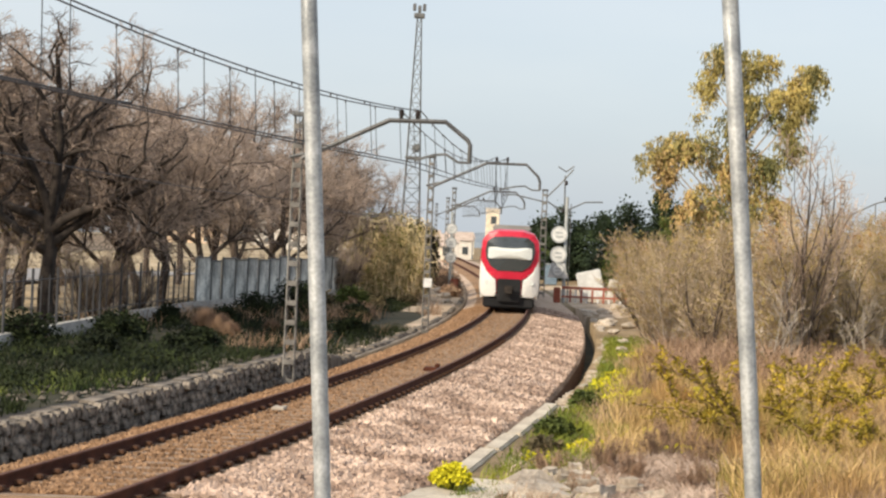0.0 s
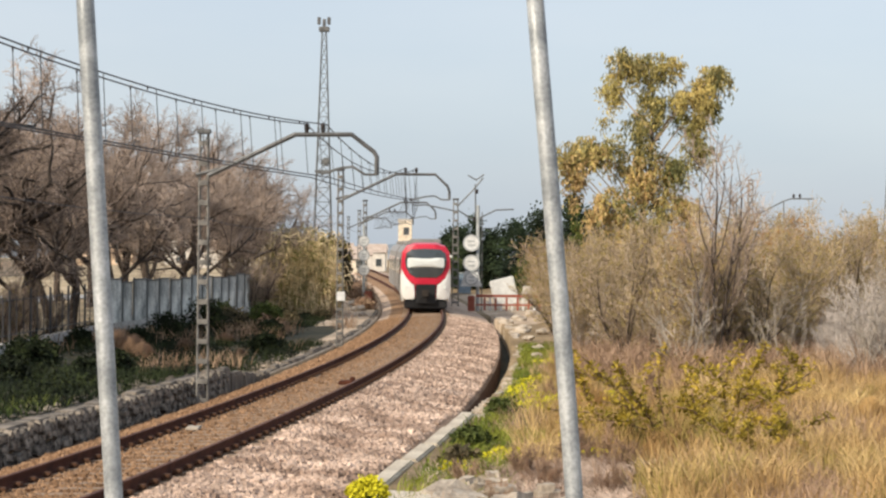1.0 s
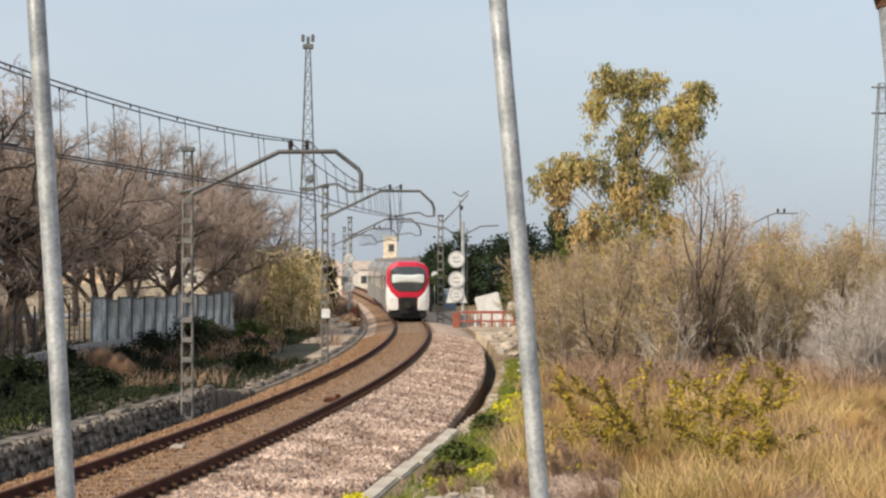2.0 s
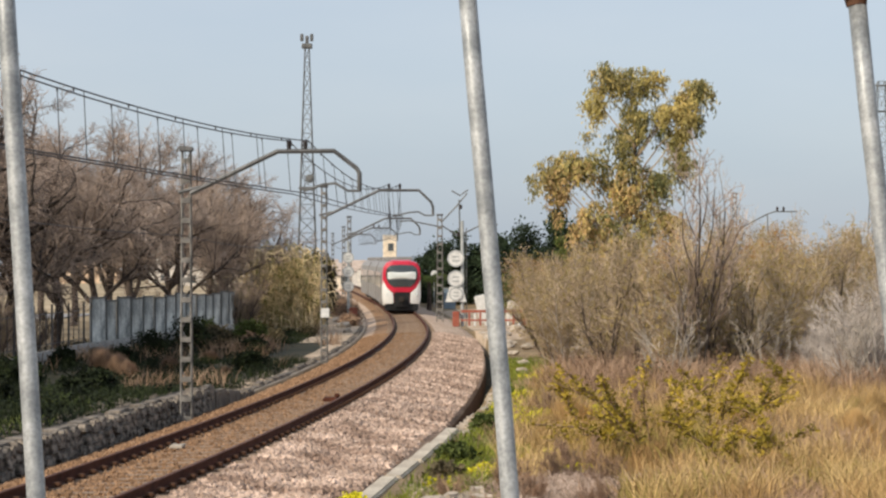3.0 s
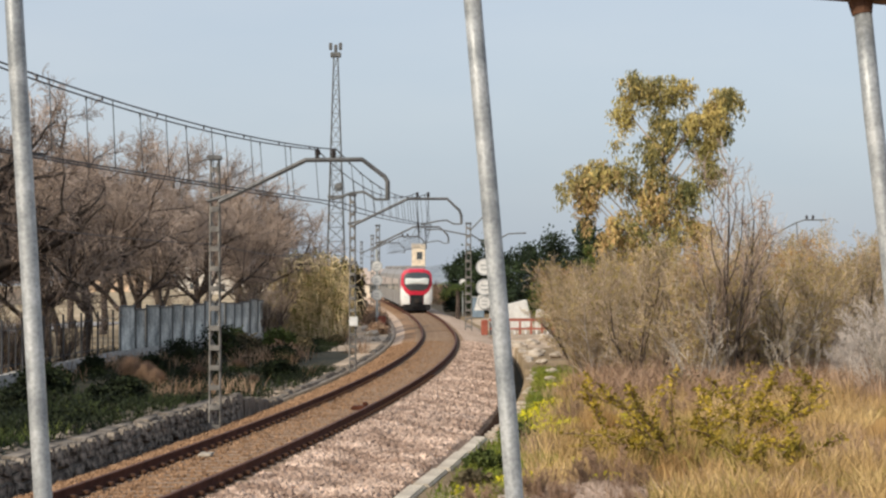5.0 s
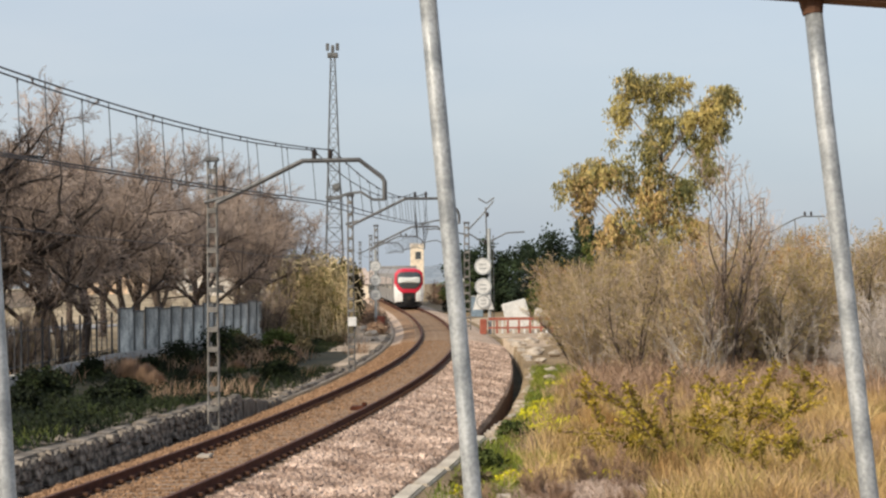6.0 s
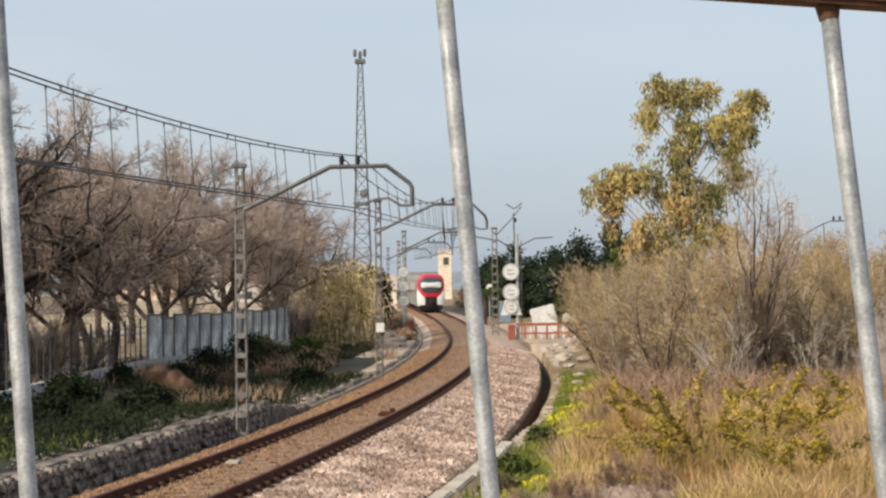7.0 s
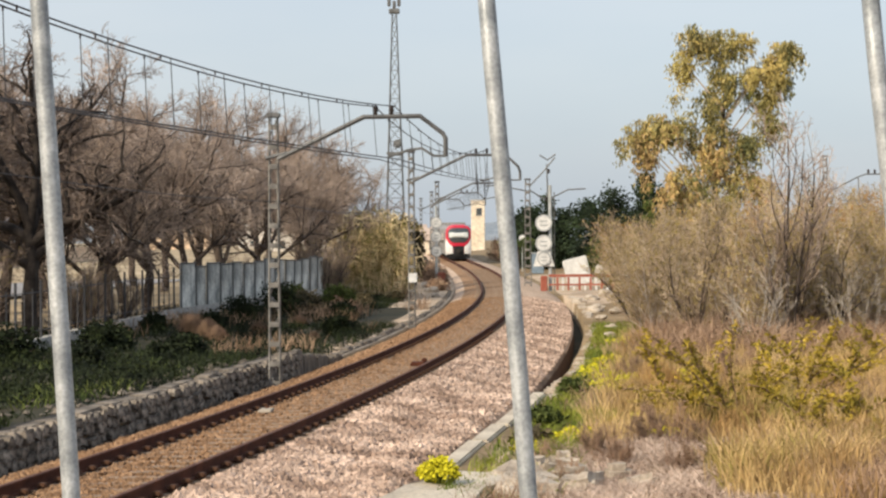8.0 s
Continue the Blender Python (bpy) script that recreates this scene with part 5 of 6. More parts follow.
def build_flowers():
    rng = random.Random(3)
    flower_patch((cx(25) + 3.78, 25.0, -0.28), 0.22, 0.3, 300, 1, "bright yellow flowering clump on the concrete corner")
    for o, y, w, n in ((5.0, 31.5, 0.35, 90), (5.5, 33, 0.35, 100), (5.9, 33.6, 0.3, 60), (4.7, 42, 0.5, 150), (5.4, 43.5, 0.6, 220), (4.6, 46, 0.5, 120), (6.1, 44.5, 0.55, 180), (6.7, 44.0, 0.4, 90), (5.0, 44.8, 0.5, 140), (4.5, 49, 0.4, 90), (4.8, 52, 0.5, 80), (5.0, 60, 0.5, 60),
                       (4.4, 29.5, 0.25, 40), (6.4, 31, 0.3, 30)):
        flower_patch((cx(y) + o, y, ground_z(o, y) - 0.03), w, 0.26, n, int(y * 10), "yellow wildflowers among green weeds by the ditch")


def build_spurge():
    """Sprawling yellow-green bushes in the dry grass."""
    rng = random.Random(12)
    for x, y, s in ((3.5, 32.2, 1.2), (2.7, 33.4, 1.0), (4.5, 34.0, 1.15), (3.5, 36.0, 1.0), (5.4, 37.8, 0.9), (7.6, 44.5, 0.8), (5.4, 31.6, 1.1), (4.5, 30.2, 0.8)):
        t = thing("spurge_bush", (x, y, ground_z(x - cx(y), y) - 0.03), "sprawling bush with arching olive-yellow leafy branches in dry grass", "shrub", "yellow-green bushes")
        segs, leaves = [], []
        arms = []
        for _ in range(6):
            a, s2 = rng.uniform(0, 6.283), rng.uniform(0.4, 2.6)
            arms.append((Vector((0, 0, 0)), Vector((s2 * math.cos(a), s2 * math.sin(a), 0.75)).normalized(), 8, 0.23 * s))
        while arms:
            p, d, n, ln = arms.pop()
            for k in range(n):
                d = (d + Vector((rng.gauss(0, 0.2), rng.gauss(0, 0.2), rng.gauss(-0.05, 0.16)))).normalized()
                q = p + d * ln
                segs.append((p, q, 0.014, 0.010))
                for _ in range(20 if (k > 1 or n < 7) else 3):
                    leaves.append(p.lerp(q, rng.random()) + Vector((rng.gauss(0, 0.032), rng.gauss(0, 0.032), rng.gauss(0.01, 0.032))))
                if n == 8 and k in (2, 3, 4, 5) and rng.random() < 0.5:
                    arms.append((q, (d + Vector((rng.gauss(0, 0.6), rng.gauss(0, 0.6), 0.45))).normalized(), 3, ln * 0.62))
                p = q
        solid("framework", *prisms(segs, 4), M["brownweed"], t)
        solid("foliage", *leaf_cards(rng, leaves, 0.085, -0.3, 0.45), M["spurge"], t)
    for x, y, s in ((-7.4, 80, 0.9), (-6.2, 135, 1.5), (-6.9, 142, 1.7), (-7.5, 149, 1.7), (-5.7, 127.5, 1.2), (-7.9, 139, 1.6), (-5.4, 121, 0.9)):
        t = leafy("weed_bush", (x, y, ground_z(x - cx(y), y)), 0.62 * s, 0.7 * s, "brownweed", "tan dry weed bush on the verge", "shrub", int(y), count=1500, size=0.13, group="dry bushes")
    # bushes left of the track to 80 m wear the shade-darkened grass colour
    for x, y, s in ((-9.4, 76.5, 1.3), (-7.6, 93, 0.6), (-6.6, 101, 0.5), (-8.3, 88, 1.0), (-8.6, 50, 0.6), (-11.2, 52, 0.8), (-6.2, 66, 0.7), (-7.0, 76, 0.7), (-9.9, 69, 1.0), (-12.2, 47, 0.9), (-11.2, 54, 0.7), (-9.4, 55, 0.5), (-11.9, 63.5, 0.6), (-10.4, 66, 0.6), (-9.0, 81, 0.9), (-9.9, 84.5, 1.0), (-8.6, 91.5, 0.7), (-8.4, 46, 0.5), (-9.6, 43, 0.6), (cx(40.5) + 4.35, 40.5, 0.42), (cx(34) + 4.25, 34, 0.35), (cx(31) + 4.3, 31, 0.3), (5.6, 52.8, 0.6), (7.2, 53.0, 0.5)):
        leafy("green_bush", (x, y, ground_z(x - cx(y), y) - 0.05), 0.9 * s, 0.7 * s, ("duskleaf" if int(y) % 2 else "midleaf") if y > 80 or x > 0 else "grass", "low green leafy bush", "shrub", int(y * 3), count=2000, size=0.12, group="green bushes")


# ---- fence, signals, crossing, distance ----
def fence_x(y):
    return float(np.interp(y, [40, 58, 72, 97, 125], [-12.4, -12.8, -12.7, -10.1, -8.6]))


def build_boundary():
    wall = tagged(new("boundary_wall"), "low weathered whitewashed wall carrying the fence", "wall", kind="structure")
    y = 44.0
    rng = random.Random(2)
    while y < 104:
        a, b = Vector((fence_x(y), y, 0)), Vector((fence_x(y + 4), y + 4, 0))
        d = b - a
        ob = part("wall_length", box_bm(0.22, d.length - 0.004, 0.85, (0, 0, 0), 0.01), M["whitewash"], wall)
        ob.matrix_basis = pose(*((a + b) / 2 + Vector((0, 0, -0.12 + 0.002 * (y - 60)))), 0, 0, math.degrees(math.atan2(-d.x, d.y)))
        y += 4
    ring_at = Vector((fence_x(69.5) + 0.125, 69.5, 0.0))
    vs, fs = [], []
    for rr in (0.26, 0.14):
        for i in range(20):
            a = math.pi * i / 10
            vs.append(ring_at + Vector((0.004, rr * 1.5 * math.cos(a), rr * math.sin(a))))
    for i in range(20):
        fs.append((i, (i + 1) % 20, 20 + (i + 1) % 20, 20 + i))
    solid("painted_ring", vs, fs, M["paint"], wall, "pale painted ring on the wall")
    # corrugated sheets
    y = 72.5
    while y < 97:
        w = rng.uniform(1.55, 2.1)
        a, b = Vector((fence_x(y), y, 0)), Vector((fence_x(y + w), y + w, 0))
        d = (b - a).normalized()
        side = Vector((d.y, -d.x, 0))
        t = thing("fence_panel", (a.x, a.y, 0.31 + 0.002 * (y - 60)), "weathered grey corrugated metal sheet on the low wall", "fence panel", "corrugated fence sheets")
        n = 48
        h = 1.55 + rng.uniform(-0.09, 0.07)
        vs, fs = [], []
        for back in (0, 1):
            for i in range(n + 1):
                p = d * (0.012 + (w - 0.024) * i / n) + side * (0.011 * math.sin(i * 1.57) + 0.012 * math.sin(i * 0.13 + y) + 0.012 * back)
                vs += [p, p + Vector((0, 0, h))]
        m = 2 * (n + 1)
        for i in range(n):
            q = 2 * i
            fs += [(q, q + 2, q + 3, q + 1), (m + q, m + q + 1, m + q + 3, m + q + 2), (q + 1, q + 3, m + q + 3, m + q + 1)]
        solid("sheet", vs, fs, M["sheet"], t)
        solid("post", *tube([side * 0.07, side * 0.07 + Vector((0, 0, h + 0.06))], 0.028, 5), M["darksteel"], t)
        solid("top_bar", *tube([side * 0.05 + Vector((0, 0, h)), side * 0.05 + d * w + Vector((0, 0, h))], 0.025, 4), M["darksteel"], t)
        y += w * abs(d.y)
    # thin iron fence on the rest of the wall
    t = tagged(new("iron_fence"), "thin dark iron post fence on the low wall", "fence")
    y = 46.0
    i = 0
    while y < 72.2:
        x, z = fence_x(y), 0.30 + 0.002 * (y - 60)
        big = i % 3 == 0
        solid("post" if big else "picket", *tube([(x, y, z), (x, y, z + (1.5 if big else 1.3))], 0.038 if big else 0.018, 5), M["wire"], t)
        y += 0.95
        i += 1
    for z in (0.5, 1.5):
        solid("cross_rail", *tube([(fence_x(yy), yy, z + 0.002 * (yy - 60)) for yy in np.arange(46, 72.5, 2)], 0.014, 4), M["wire"], t)
    road = tagged(new("side_road"), "pale asphalt lane beyond the fence", "road", kind="structure")
    vs = [(x, yy, 0.02) for yy in np.arange(30, 150, 6.0) for x in (-42 + 0.06 * yy, -32 + 0.06 * yy)]
    solid("surface", vs, [(2 * j, 2 * j + 1, 2 * j + 3, 2 * j + 2) for j in range(19)], mat("lane", (0.26, 0.25, 0.25), (0.34, 0.33, 0.33), 0.4, fine=6.0), road)
    yard = tagged(new("field_wall"), "long ochre field wall beyond the trees", "wall", kind="structure")
    part("wall_face", box_bm(0.4, 190, 2.4, (-48, 130, 1.0), 0.03), M["plaster"], yard)


def disc(parent, x, z, r, y=0.0, name="disc", mat_name="signwhite", rim="signgrey", mark=True):
    d = solid(name, *tube([(x, y, z), (x, y + 0.05, z)], r, 24), M[mat_name], parent, "round white board")
    vs, fs = [], []
    for rr, yy in ((r, -0.012), (r * 0.84, -0.012)):
        for k in range(24):
            a = math.pi * k / 12
            vs.append((x + rr * math.cos(a), y + yy, z + rr * math.sin(a)))
    for k in range(24):
        fs.append((k, (k + 1) % 24, 24 + (k + 1) % 24, 24 + k))
    solid("rim", vs, fs, M[rim], d, "grey rim")
    if mark:
        for dz in (-0.14, 0.10):
            part("mark", box_bm(r * 0.8, 0.012, r * 0.16, (x, y - 0.01, z + dz * r * 2), 0), M["signgrey"], d)


def build_signals():
    y = 117.0
    t = thing("signal_boards", (1.03, y, -0.3), "pole with three round white railway boards", "railway sign", "railway signs")
    k = y / 3536
    solid("pole", *tube([(0.38, 0.26, 0), (0.38, 0.26, 6.2)], 0.10, 8), M["signgrey"], t)
    for v, r in ((461, 0.50), (497, 0.50), (524, 0.40)):
        disc(t, 0, 3.1 + (488 - v) * k, r)
    vs = [(-0.62, 0.07, 1.45), (0.62, 0.07, 1.45), (0.36, 0.07, 2.35), (-0.36, 0.07, 2.35)]
    vs += [(a, 0.11, c) for a, _, c in vs]
    solid("skirt_board", vs, [(0, 1, 2, 3), (7, 6, 5, 4), (0, 4, 5, 1), (1, 5, 6, 2), (2, 6, 7, 3), (3, 7, 4, 0)], M["signwhite"], t, "white tapered board")
    part("base_box", box_bm(0.4, 0.4, 0.9, (0.0, 0.1, 0.45), 0.04), M["red"], t, "red-brown relay box")
    solid("ladder", *tube([(0.62, 0.3, 0), (0.62, 0.3, 5.8)], 0.03, 4), M["steel"], t)
    y = 127.0
    k = y / 3536
    t = thing("signal_boards", (-5.72, y, -0.3), "pole with three small white railway boards", "railway sign", "railway signs")
    solid("pole", *tube([(0, 0.12, 0), (0, 0.12, 5.2)], 0.09, 8), M["signgrey"], t)
    for v, r in ((459, 0.36), (484, 0.36), (510, 0.36)):
        disc(t, 0, 3.1 + (488 - v) * k, r)
    part("orange_box", box_bm(0.5, 0.4, 1.1, (0.3, 0.2, 0.4), 0.05), M["red"], t, "rusty orange box")
    # white plate on the mast
    t = thing("mast_plate", (-4.013, 70.85, 1.42), "small white plate fixed to the catenary mast", "sign")
    part("plate", box_bm(0.30, 0.03, 0.33, (0, 0, 0), 0.01), M["signwhite"], t)
    part("bracket", box_bm(0.4, 0.08, 0.05, (0, 0.05, 0), 0), M["steel"], t)
    # far small boards beyond the crossing
    t = thing("track_sign", (-0.35, 168, 0), "small round grey sign on a pole by the track", "railway sign", "railway signs")
    solid("pole", *tube([(0, 0.1, 0), (0, 0.1, 2.8)], 0.05, 6), M["signgrey"], t)
    disc(t, 0, 2.8, 0.3, mark=False)
    t = thing("relay_cabinet", (0.85, 150, 0), "blue-grey relay cabinet beside the crossing", "cabinet")
    part("body", box_bm(0.9, 0.6, 1.5, (0, 0, 0.9), 0.04), M["signblue"], t)
    part("roof", box_bm(1.0, 0.7, 0.08, (0, 0, 1.69), 0.02), M["signgrey"], t)
    # mast on the outer side with its own brackets
    t = thing("bracket_mast", (0.1, 124, -0.2), "grey lattice mast with raised brackets for the siding", "catenary mast", "overhead line masts")
    lattice_mast(t, 6.6, 0, 0.4, 0.26)
    for pts in ([(0.1, 0, 6.0), (1.15, 0, 5.35), (1.6, 0, 5.55), (2.5, 0, 6.0), (3.6, 0, 6.05)], [(0.1, 0, 6.2), (1.0, 0, 7.15), (1.7, 0, 8.0)], [(0.75, 0, 8.15), (1.25, 0, 7.85), (1.75, 0, 8.2)],
                [(1.2, 0, 7.6), (1.25, 0, 5.4)], [(0.1, 0, 5.9), (-1.9, 0, 6.3), (-2.6, 0, 6.25)]):
        solid("bracket", *tube(pts, 0.045, 5), M["steel"], t)
    insulator_at(t, (1.15, 0, 5.3), 0.12, 0.3)
    insulator_at(t, (1.3, 0, 7.0), 0.12, 0.3)
    t = thing("catenary_mast", (23.6, 159, -0.3), "distant mast with a cranked arm above the shrubs", "catenary mast", "overhead line masts")
    lattice_mast(t, 9.4, 0, 0.4, 0.3)
    solid("arm", *tube([(0.1, 0, 6.5), (2.6, 0, 7.8), (3.2, 0, 8.0), (5.0, 0, 8.0)], 0.06, 6), M["steel"], t)
    insulator_at(t, (3.4, 0, 8.05), 0.12, 0.35)
    insulator_at(t, (3.9, 0, 8.05), 0.12, 0.35)
    solid("strut", *tube([(2.6, 0, 7.8), (2.75, 0, 4.0)], 0.05, 5), M["steel"], t)


def build_crossing():
    t = thing("crossing_fence", (2.7, 116, -0.2), "low red and white crossing fence", "fence")
    for i in range(13):
        part("paling", box_bm(0.12, 0.06, 0.75, (0.32 * i - 0.9, 0, 0.35), 0.01), M["signwhite"] if i % 2 else M["red"], t)
    part("top_bar", box_bm(4.6, 0.08, 0.16, (0.9, -0.02, 0.82), 0.01), M["red"], t)
    part("low_bar", box_bm(4.6, 0.08, 0.10, (0.9, -0.02, 0.3), 0.01), M["red"], t)
    t = thing("white_block", (3.6, 122, 0.0), "slanting white concrete block by the crossing", "block")
    part("slab", box_bm(1.5, 0.6, 1.7, (-0.5, 0, 0.75), 0.06, turn=pose(0, 0, 0, 0, -14, 0)), M["signwhite"], t)
    part("slab", box_bm(0.9, 0.5, 1.2, (1.0, 0.1, 0.5), 0.06, turn=pose(0, 0, 0, 0, 10, 0)), M["paleplaster"], t)
    rng = random.Random(6)
    for i, (x, y, s) in enumerate(((2.6, 100, 0.7), (3.0, 88, 0.8), (3.3, 92, 0.6), (3.8, 84, 0.7), (2.9, 78, 0.45), (-5.6, 118, 0.9), (-5.2, 122, 1.0), (-4.9, 108, 0.5), (-6.2, 127, 1.0), (3.0, 71, 0.45),
                                   (2.7, 65, 0.4), (3.4, 104, 0.8), (4.4, 112, 0.9))):
        bm = bmesh.new()
        bmesh.ops.create_icosphere(bm, subdivisions=3, radius=0.5)
        for v in bm.verts:
            v.co += v.co.normalized() * 0.22 * noise.noise(v.co * 2.6 + Vector((i * 7.1, 0, 0)))
            v.co.z *= 0.6
        ob = part("rock", bm, M["rock"])
        ob.matrix_world = pose(x, y, ground_z(x - cx(y), y) + 0.08, 0, 0, rng.uniform(0, 360)) @ Matrix.Scale(s, 4)
        tagged(ob, "pale rough boulder beside the track", "rock", "boulders")
    t = thing("track_bracket", (-2.5, 46.3, -0.16), "small dark iron bracket lying between the rails", "debris")
    part("body", box_bm(0.34, 0.5, 0.12, (0, 0, 0.05), 0.03), M["rail"], t)
    part("lug", box_bm(0.12, 0.2, 0.1, (0.15, 0.1, 0.14), 0.02), M["rail"], t)
    t = thing("rail_plate", (-4.42, 33.9, -0.17), "pale metal plate lying against the rail", "debris")
    part("plate", box_bm(0.22, 0.5, 0.05, (0, 0, 0.06), 0.01), M["concrete"], t)
    part("bolt", box_bm(0.05, 0.05, 0.05, (0, 0.15, 0.1), 0.01), M["rail"], t)
    road = tagged(new("crossing_deck"), "pale level crossing deck between the rails", "level crossing", kind="structure")
    part("deck", box_bm(1.5, 5.0, 0.1, (cx(151), 151, -0.05), 0.02), M["concrete"], road)


def lattice_tower(name, at, height, w0, w1, label, levels=16, r=0.05, top=True, mat_name="steel"):
    t = thing(name, at, label, "tower")
    for sx, sy in ((-1, -1), (1, -1), (1, 1), (-1, 1)):
        solid("leg", *tube([(sx * w0 / 2, sy * w0 / 2, 0), (sx * w1 / 2, sy * w1 / 2, height)], r, 4), M[mat_name], t)
    for i in range(levels):
        a, b = i / levels, (i + 1) / levels
        wa, wb, za, zb = (w0 + (w1 - w0) * a) / 2, (w0 + (w1 - w0) * b) / 2, height * a, height * b
        segs = []
        for (p, q) in (((-1, -1), (1, -1)), ((1, -1), (1, 1)), ((1, 1), (-1, 1)), ((-1, 1), (-1, -1))):
            segs.append((Vector((p[0] * wa, p[1] * wa, za)), Vector((q[0] * wb, q[1] * wb, zb)), r * 0.42, r * 0.42))
            segs.append((Vector((q[0] * wa, q[1] * wa, za)), Vector((p[0] * wb, p[1] * wb, zb)), r * 0.42, r * 0.42))
            segs.append((Vector((p[0] * wb, p[1] * wb, zb)), Vector((q[0] * wb, q[1] * wb, zb)), r * 0.42, r * 0.42))
        tagged(solid("bracing", *prisms(segs, 4), M[mat_name], t), kind="stuff")
    return t


def build_towers():
    t = lattice_tower("radio_mast", (-13.9, 212, -0.4), 27.2, 2.2, 0.45, "slender grey lattice radio mast", 18, 0.05)
    part("platform", box_bm(1.1, 0.9, 0.5, (0, 0, 27.4), 0.05), M["steel"], t)
    for x, z in ((-0.55, 28.3), (0.0, 28.1), (0.5, 28.3)):
        part("antenna", box_bm(0.35, 0.2, 0.8, (x, 0, z), 0.05), M["darksteel"], t)
    part("ladder_stage", box_bm(1.7, 1.5, 0.25, (0, 0, 12.3), 0.03), M["darksteel"], t)
    part("dish", box_bm(0.9, 0.5, 0.9, (0.3, -0.4, 13.3), 0.2), M["steel"], t)
    t = lattice_tower("power_pylon", (66.7, 300, -0.4), 32.0, 4.6, 1.1, "distant pale lattice power pylon", 14, 0.07)
    for z in (27.5, 31.4):
        part("crossarm", box_bm(3.4, 0.25, 0.25, (0, 0, z), 0.05), M["steel"], t)


def house(at, w, d, h, mat_name, label, windows, roof=1.2, rz=0.0):
    t = thing("house", at, label, "house", "distant houses", rz)
    part("facade", box_bm(w, d, h, (0, 0, h / 2), 0.02), M[mat_name], t)
    if roof:
        e = 0.25
        vs = [(-w / 2 - e, -d / 2 - e, h), (w / 2 + e, -d / 2 - e, h), (w / 2 + e, d / 2 + e, h), (-w / 2 - e, d / 2 + e, h), (-w / 2, 0, h + roof), (w / 2, 0, h + roof)]
        solid("roof", vs, [(0, 1, 5, 4), (2, 3, 4, 5), (1, 2, 5), (3, 0, 4), (3, 2, 1, 0)], M["hazytile"], t)
    else:
        part("parapet", box_bm(w + 0.2, d + 0.2, 0.3, (0, 0, h + 0.15), 0.02), M["paleplaster"], t)
    for x, z in windows:
        f = part("window", box_bm(0.9, 0.12, 1.2, (x, -d / 2 - 0.01, z), 0.01), M["glass"], t)
        part("frame", box_bm(1.1, 0.08, 0.12, (x, -d / 2 - 0.03, z - 0.66), 0), M["paleplaster"], f)


def build_palm():
    rng = random.Random(91)
    t = thing("palm_tree", (-0.75, 160, 0), "small dark green palm with arching fronds", "tree")
    solid("trunk", *tube([(0, 0, -0.2), (0.05, 0, 1.2), (0, 0, 2.3)], 0.2, 8, 0.14), M["bark"], t)
    for i in range(20):
        a, up = 2.4 * i, rng.uniform(0.2, 1.1)
        d = Vector((math.cos(a), math.sin(a), 0))
        pts = [Vector((0, 0, 2.3)) + d * (1.5 * q) + Vector((0, 0, up * 1.7 * q - 1.5 * q * q)) for q in (0, 0.25, 0.5, 0.75, 1.0)]
        segs = []
        for p, q in zip(pts, pts[1:]):
            for m in (0.2, 0.6, 1.0):
                c = p.lerp(q, m)
                for side in (-1, 1):
                    segs.append((c, c + Vector((-d.y, d.x, 0)) * 0.3 * side + d * 0.14 + Vector((0, 0, -0.16)), 0.022, 0.006))
        solid("frond", *join(tube(pts, 0.03, 4, 0.01), tuple(list(x) for x in prisms(segs, 3))), M["midleaf"], t)


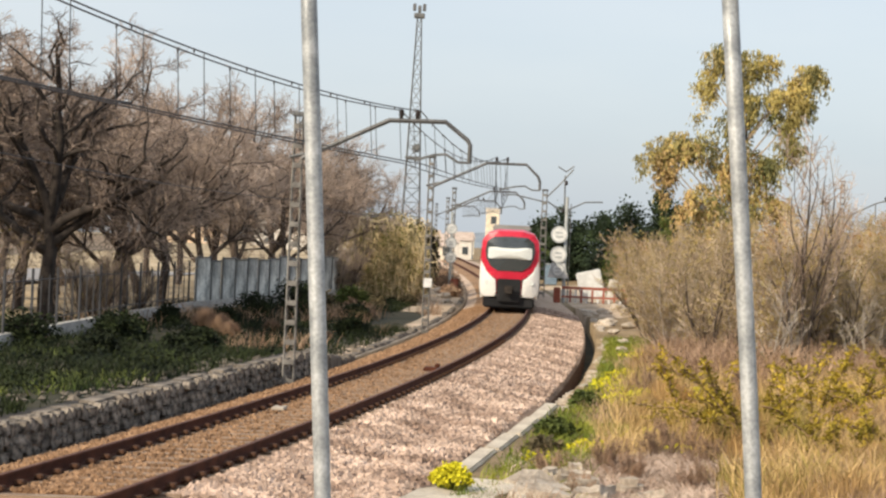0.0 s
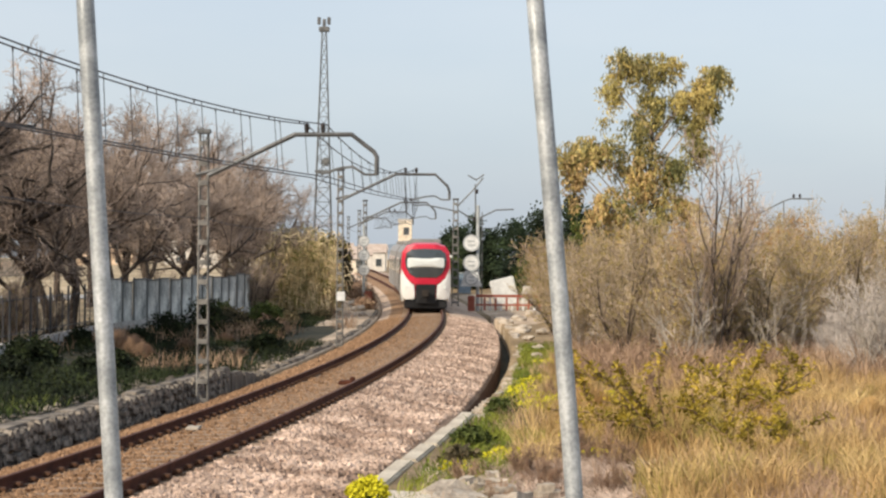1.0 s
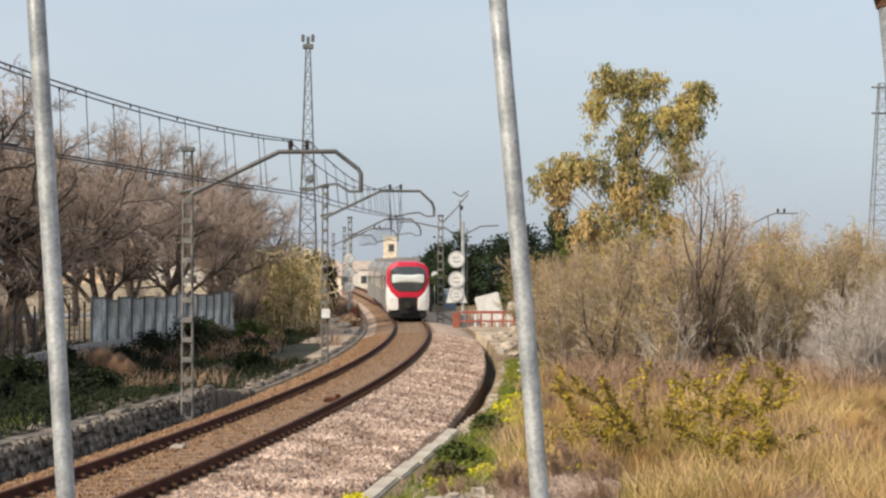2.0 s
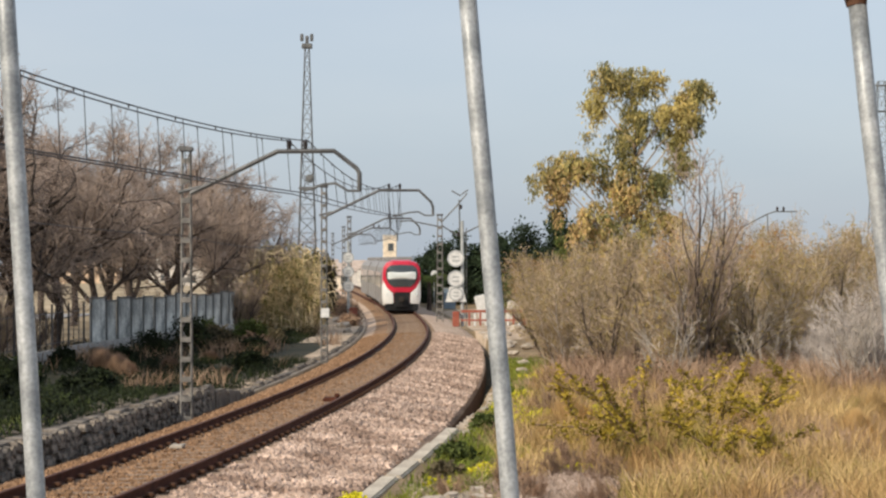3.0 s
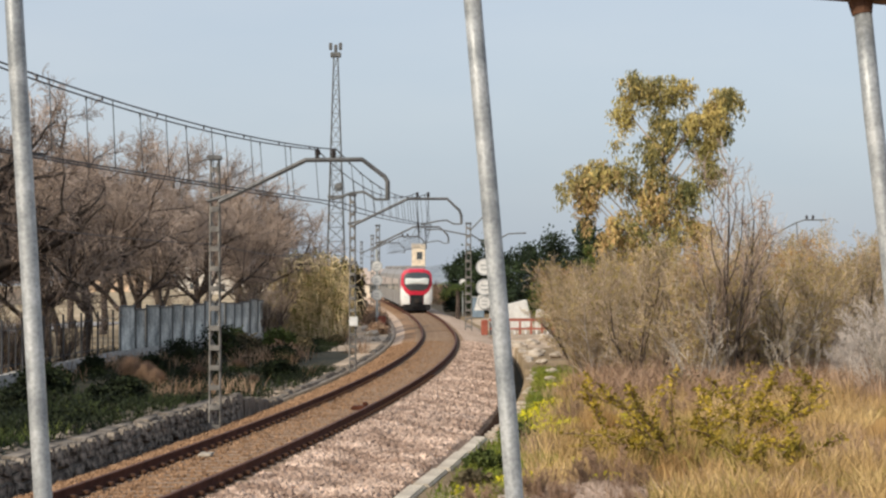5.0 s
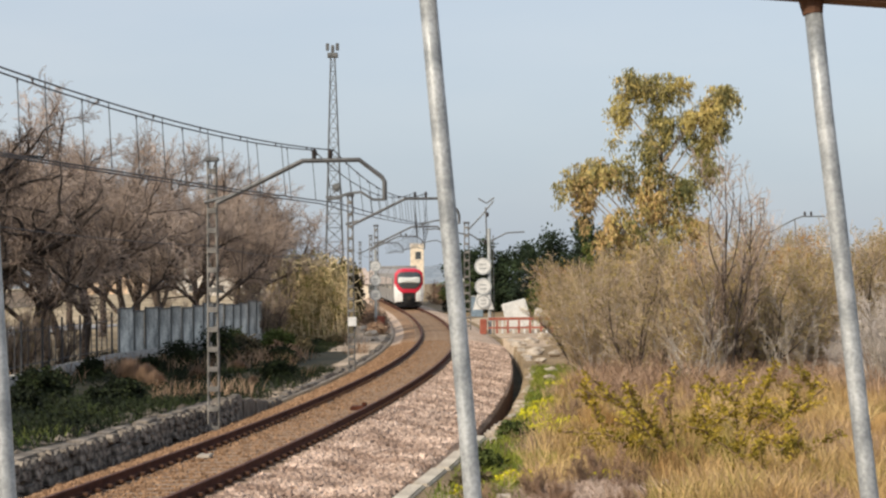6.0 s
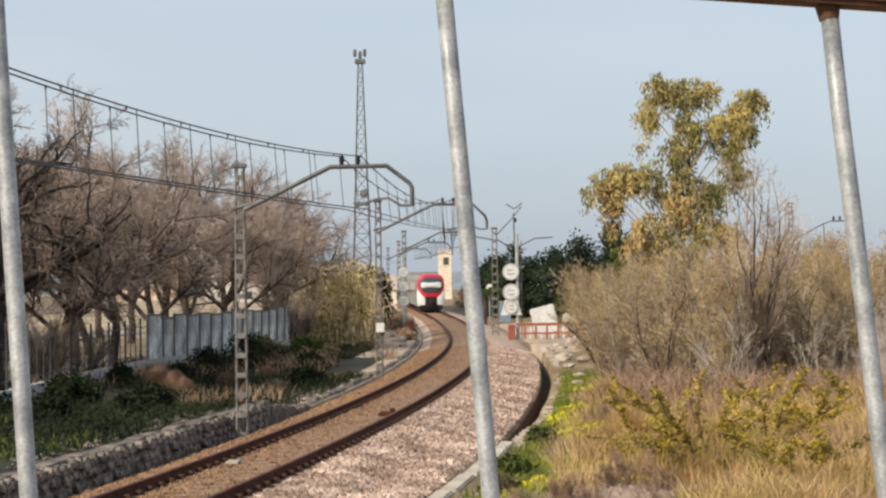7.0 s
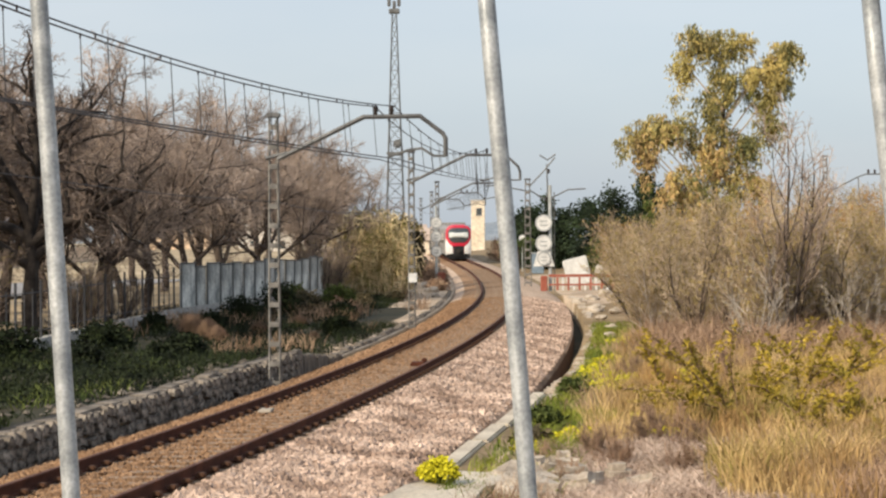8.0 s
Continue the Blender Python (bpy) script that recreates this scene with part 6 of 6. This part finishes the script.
def build_distance():
    house((-8.0, 330, 0), 2.2, 3, 8.9, "cream", "pale cream plastered tower house far down the line", [(0.2, 7.2)], 0)
    house((-13.0, 318, 0), 4.5, 6, 3.6, "paleplaster", "low pale house beyond the railway", [(-1.2, 2.0), (1.2, 2.0)], 1.2)
    # pale walls and paled roofs stand for haze over the far houses
    for x, y, w, h, m in ((-19, 300, 7, 3.6, "paleplaster"), (-27, 320, 9, 5.5, "paleplaster"), (-14.5, 290, 5, 3.2, "paleplaster"), (-36, 310, 8, 4, "paleplaster"), (-13.5, 262, 4.0, 2.6, "cream")):
        house((x, y, 0), w, 6, h, m, "small pale plastered house behind the line", [(-w / 4, 2.0), (w / 4, 2.0)], 1.2, 6)
    for x, y, w, h, m in ((-24, 400, 8, 4.4, "paleplaster"), (-34, 410, 9, 5.6, "cream"), (-45, 390, 11, 4.8, "paleplaster"), (-17, 420, 6, 4.4, "cream"), (-56, 430, 12, 9, "paleplaster"), (-70, 400, 12, 7, "plaster")):
        house((x, y, 0), w, 7, h, m, "pale plastered house of the far town", [(-w / 4, 2.0), (w / 4, 2.0), (-w / 4, 4.6), (w / 4, 4.6)], 1.3, 4)
    for i, (x, y, h, w, cone) in enumerate(((5.0, 168, 6.0, 1.7, False), (7.4, 172, 7.0, 2.0, False), (9.8, 165, 8.0, 1.7, True), (11.5, 170, 7.2, 1.5, True), (3.2, 175, 5.2, 1.4, False), (8.6, 160, 5.0, 1.6, False),
                                           (0.3, 178, 6.0, 1.5, False), (2.0, 174, 6.4, 1.5, False), (-1.0, 188, 5.0, 1.3, False), (13.5, 166, 6.5, 1.6, False), (-7.25, 124, 3.9, 0.75, False), (-8.4, 132, 4.2, 1.2, False))):
        leafy("evergreen_tree", (x, y, -0.3), h, w, "darkleaf" if y > 140 else "duskleaf", "dark green tree behind the railway" if y > 140 else "dusky brown-green tree beside the canes", "tree", 40 + i, cone, 4200, 0.28, "dark trees")
    leafy("leafy_bush", (5.2, 128, -0.3), 3.0, 1.3, "midleaf", "bright olive bush by the crossing", "shrub", 71, False, 2600, 0.18)
    leafy("cypress", (8.3, 135, -0.3), 6.6, 0.42, "midleaf", "narrow olive-green cypress above the shrubs", "tree", 72, False, 1800, 0.16)
    for i, (x, y, h) in enumerate(((-3.2, 222, 2.2), (-1.5, 215, 1.8), (-0.5, 190, 1.4))):
        leafy("weed_bush", (x, y, 0.1), h, 1.5, "brownweed", "tan dry bush beyond the crossing", "shrub", 80 + i, False, 1600, 0.2, "dry bushes")
    # far brush along the right-hand skyline, one mass
    rng = random.Random(55)
    places = []
    for _ in range(26000):
        y = rng.uniform(130, 190)
        x = rng.uniform(10, 62) * y / 160
        h = 3.6 + 1.6 * noise.noise((x * 0.25, y * 0.1, 3.0)) + 0.8 * noise.noise((x * 0.9, y * 0.4, 1.0))
        places.append((x, y, h * rng.random() ** 0.55))
    ob = solid("far_scrub", *leaf_cards(rng, places, 0.40, -0.6, 0.16), M["budleaf"])
    tagged(ob, "far olive-brown scrub along the field's edge", "scrub", kind="stuff")
    segs = []
    for _ in range(9000):
        y = rng.uniform(95, 175)
        x = rng.uniform(8, 62) * y / 160
        h = 3.2 + 1.4 * noise.noise((x * 0.3, y * 0.1, 3.0))
        p = Vector((x, y, -0.3))
        q = p + Vector((rng.gauss(0, 0.7), rng.gauss(0, 0.5), h * rng.uniform(0.5, 1.1)))
        segs.append((p.lerp(q, 0.2), q, 0.02, 0.008))
    tagged(solid("far_stems", *prisms(segs, 3), M["shrubtwig"]), "far bare stems of the scrub", "scrub", kind="stuff")
    # low hills on the horizon, their haze painted as blue-grey colour
    n = 60
    vs, fs = [], []
    for i in range(n + 1):
        x = -900 + 1800 * i / n
        h = 26 + 16 * noise.noise((x * 0.004, 0, 0)) + 5 * noise.noise((x * 0.02, 4, 0)) if x < 80 else 8
        vs += [(x, 2300, -1), (x, 2420, max(3, h)), (x, 2600, -1)]
    for i in range(n):
        for k in range(2):
            fs.append((3 * i + k, 3 * i + 3 + k, 3 * i + 4 + k, 3 * i + 1 + k))
    tagged(solid("backdrop_hills", vs, fs, M["hill"], smooth=True), "hazy blue-grey hills on the horizon", "hills", kind="structure")


build_ground()
build_railing()
build_masts()
build_wires()
build_train()
build_boundary()
build_signals()
build_crossing()
build_towers()
build_distance()
build_palm()
build_bare_trees()
build_shrubs()
build_eucalyptus()
build_canes()
build_grass()
build_spurge()
build_tussocks()
build_flowers()
build_edges()
build_track()
motions()
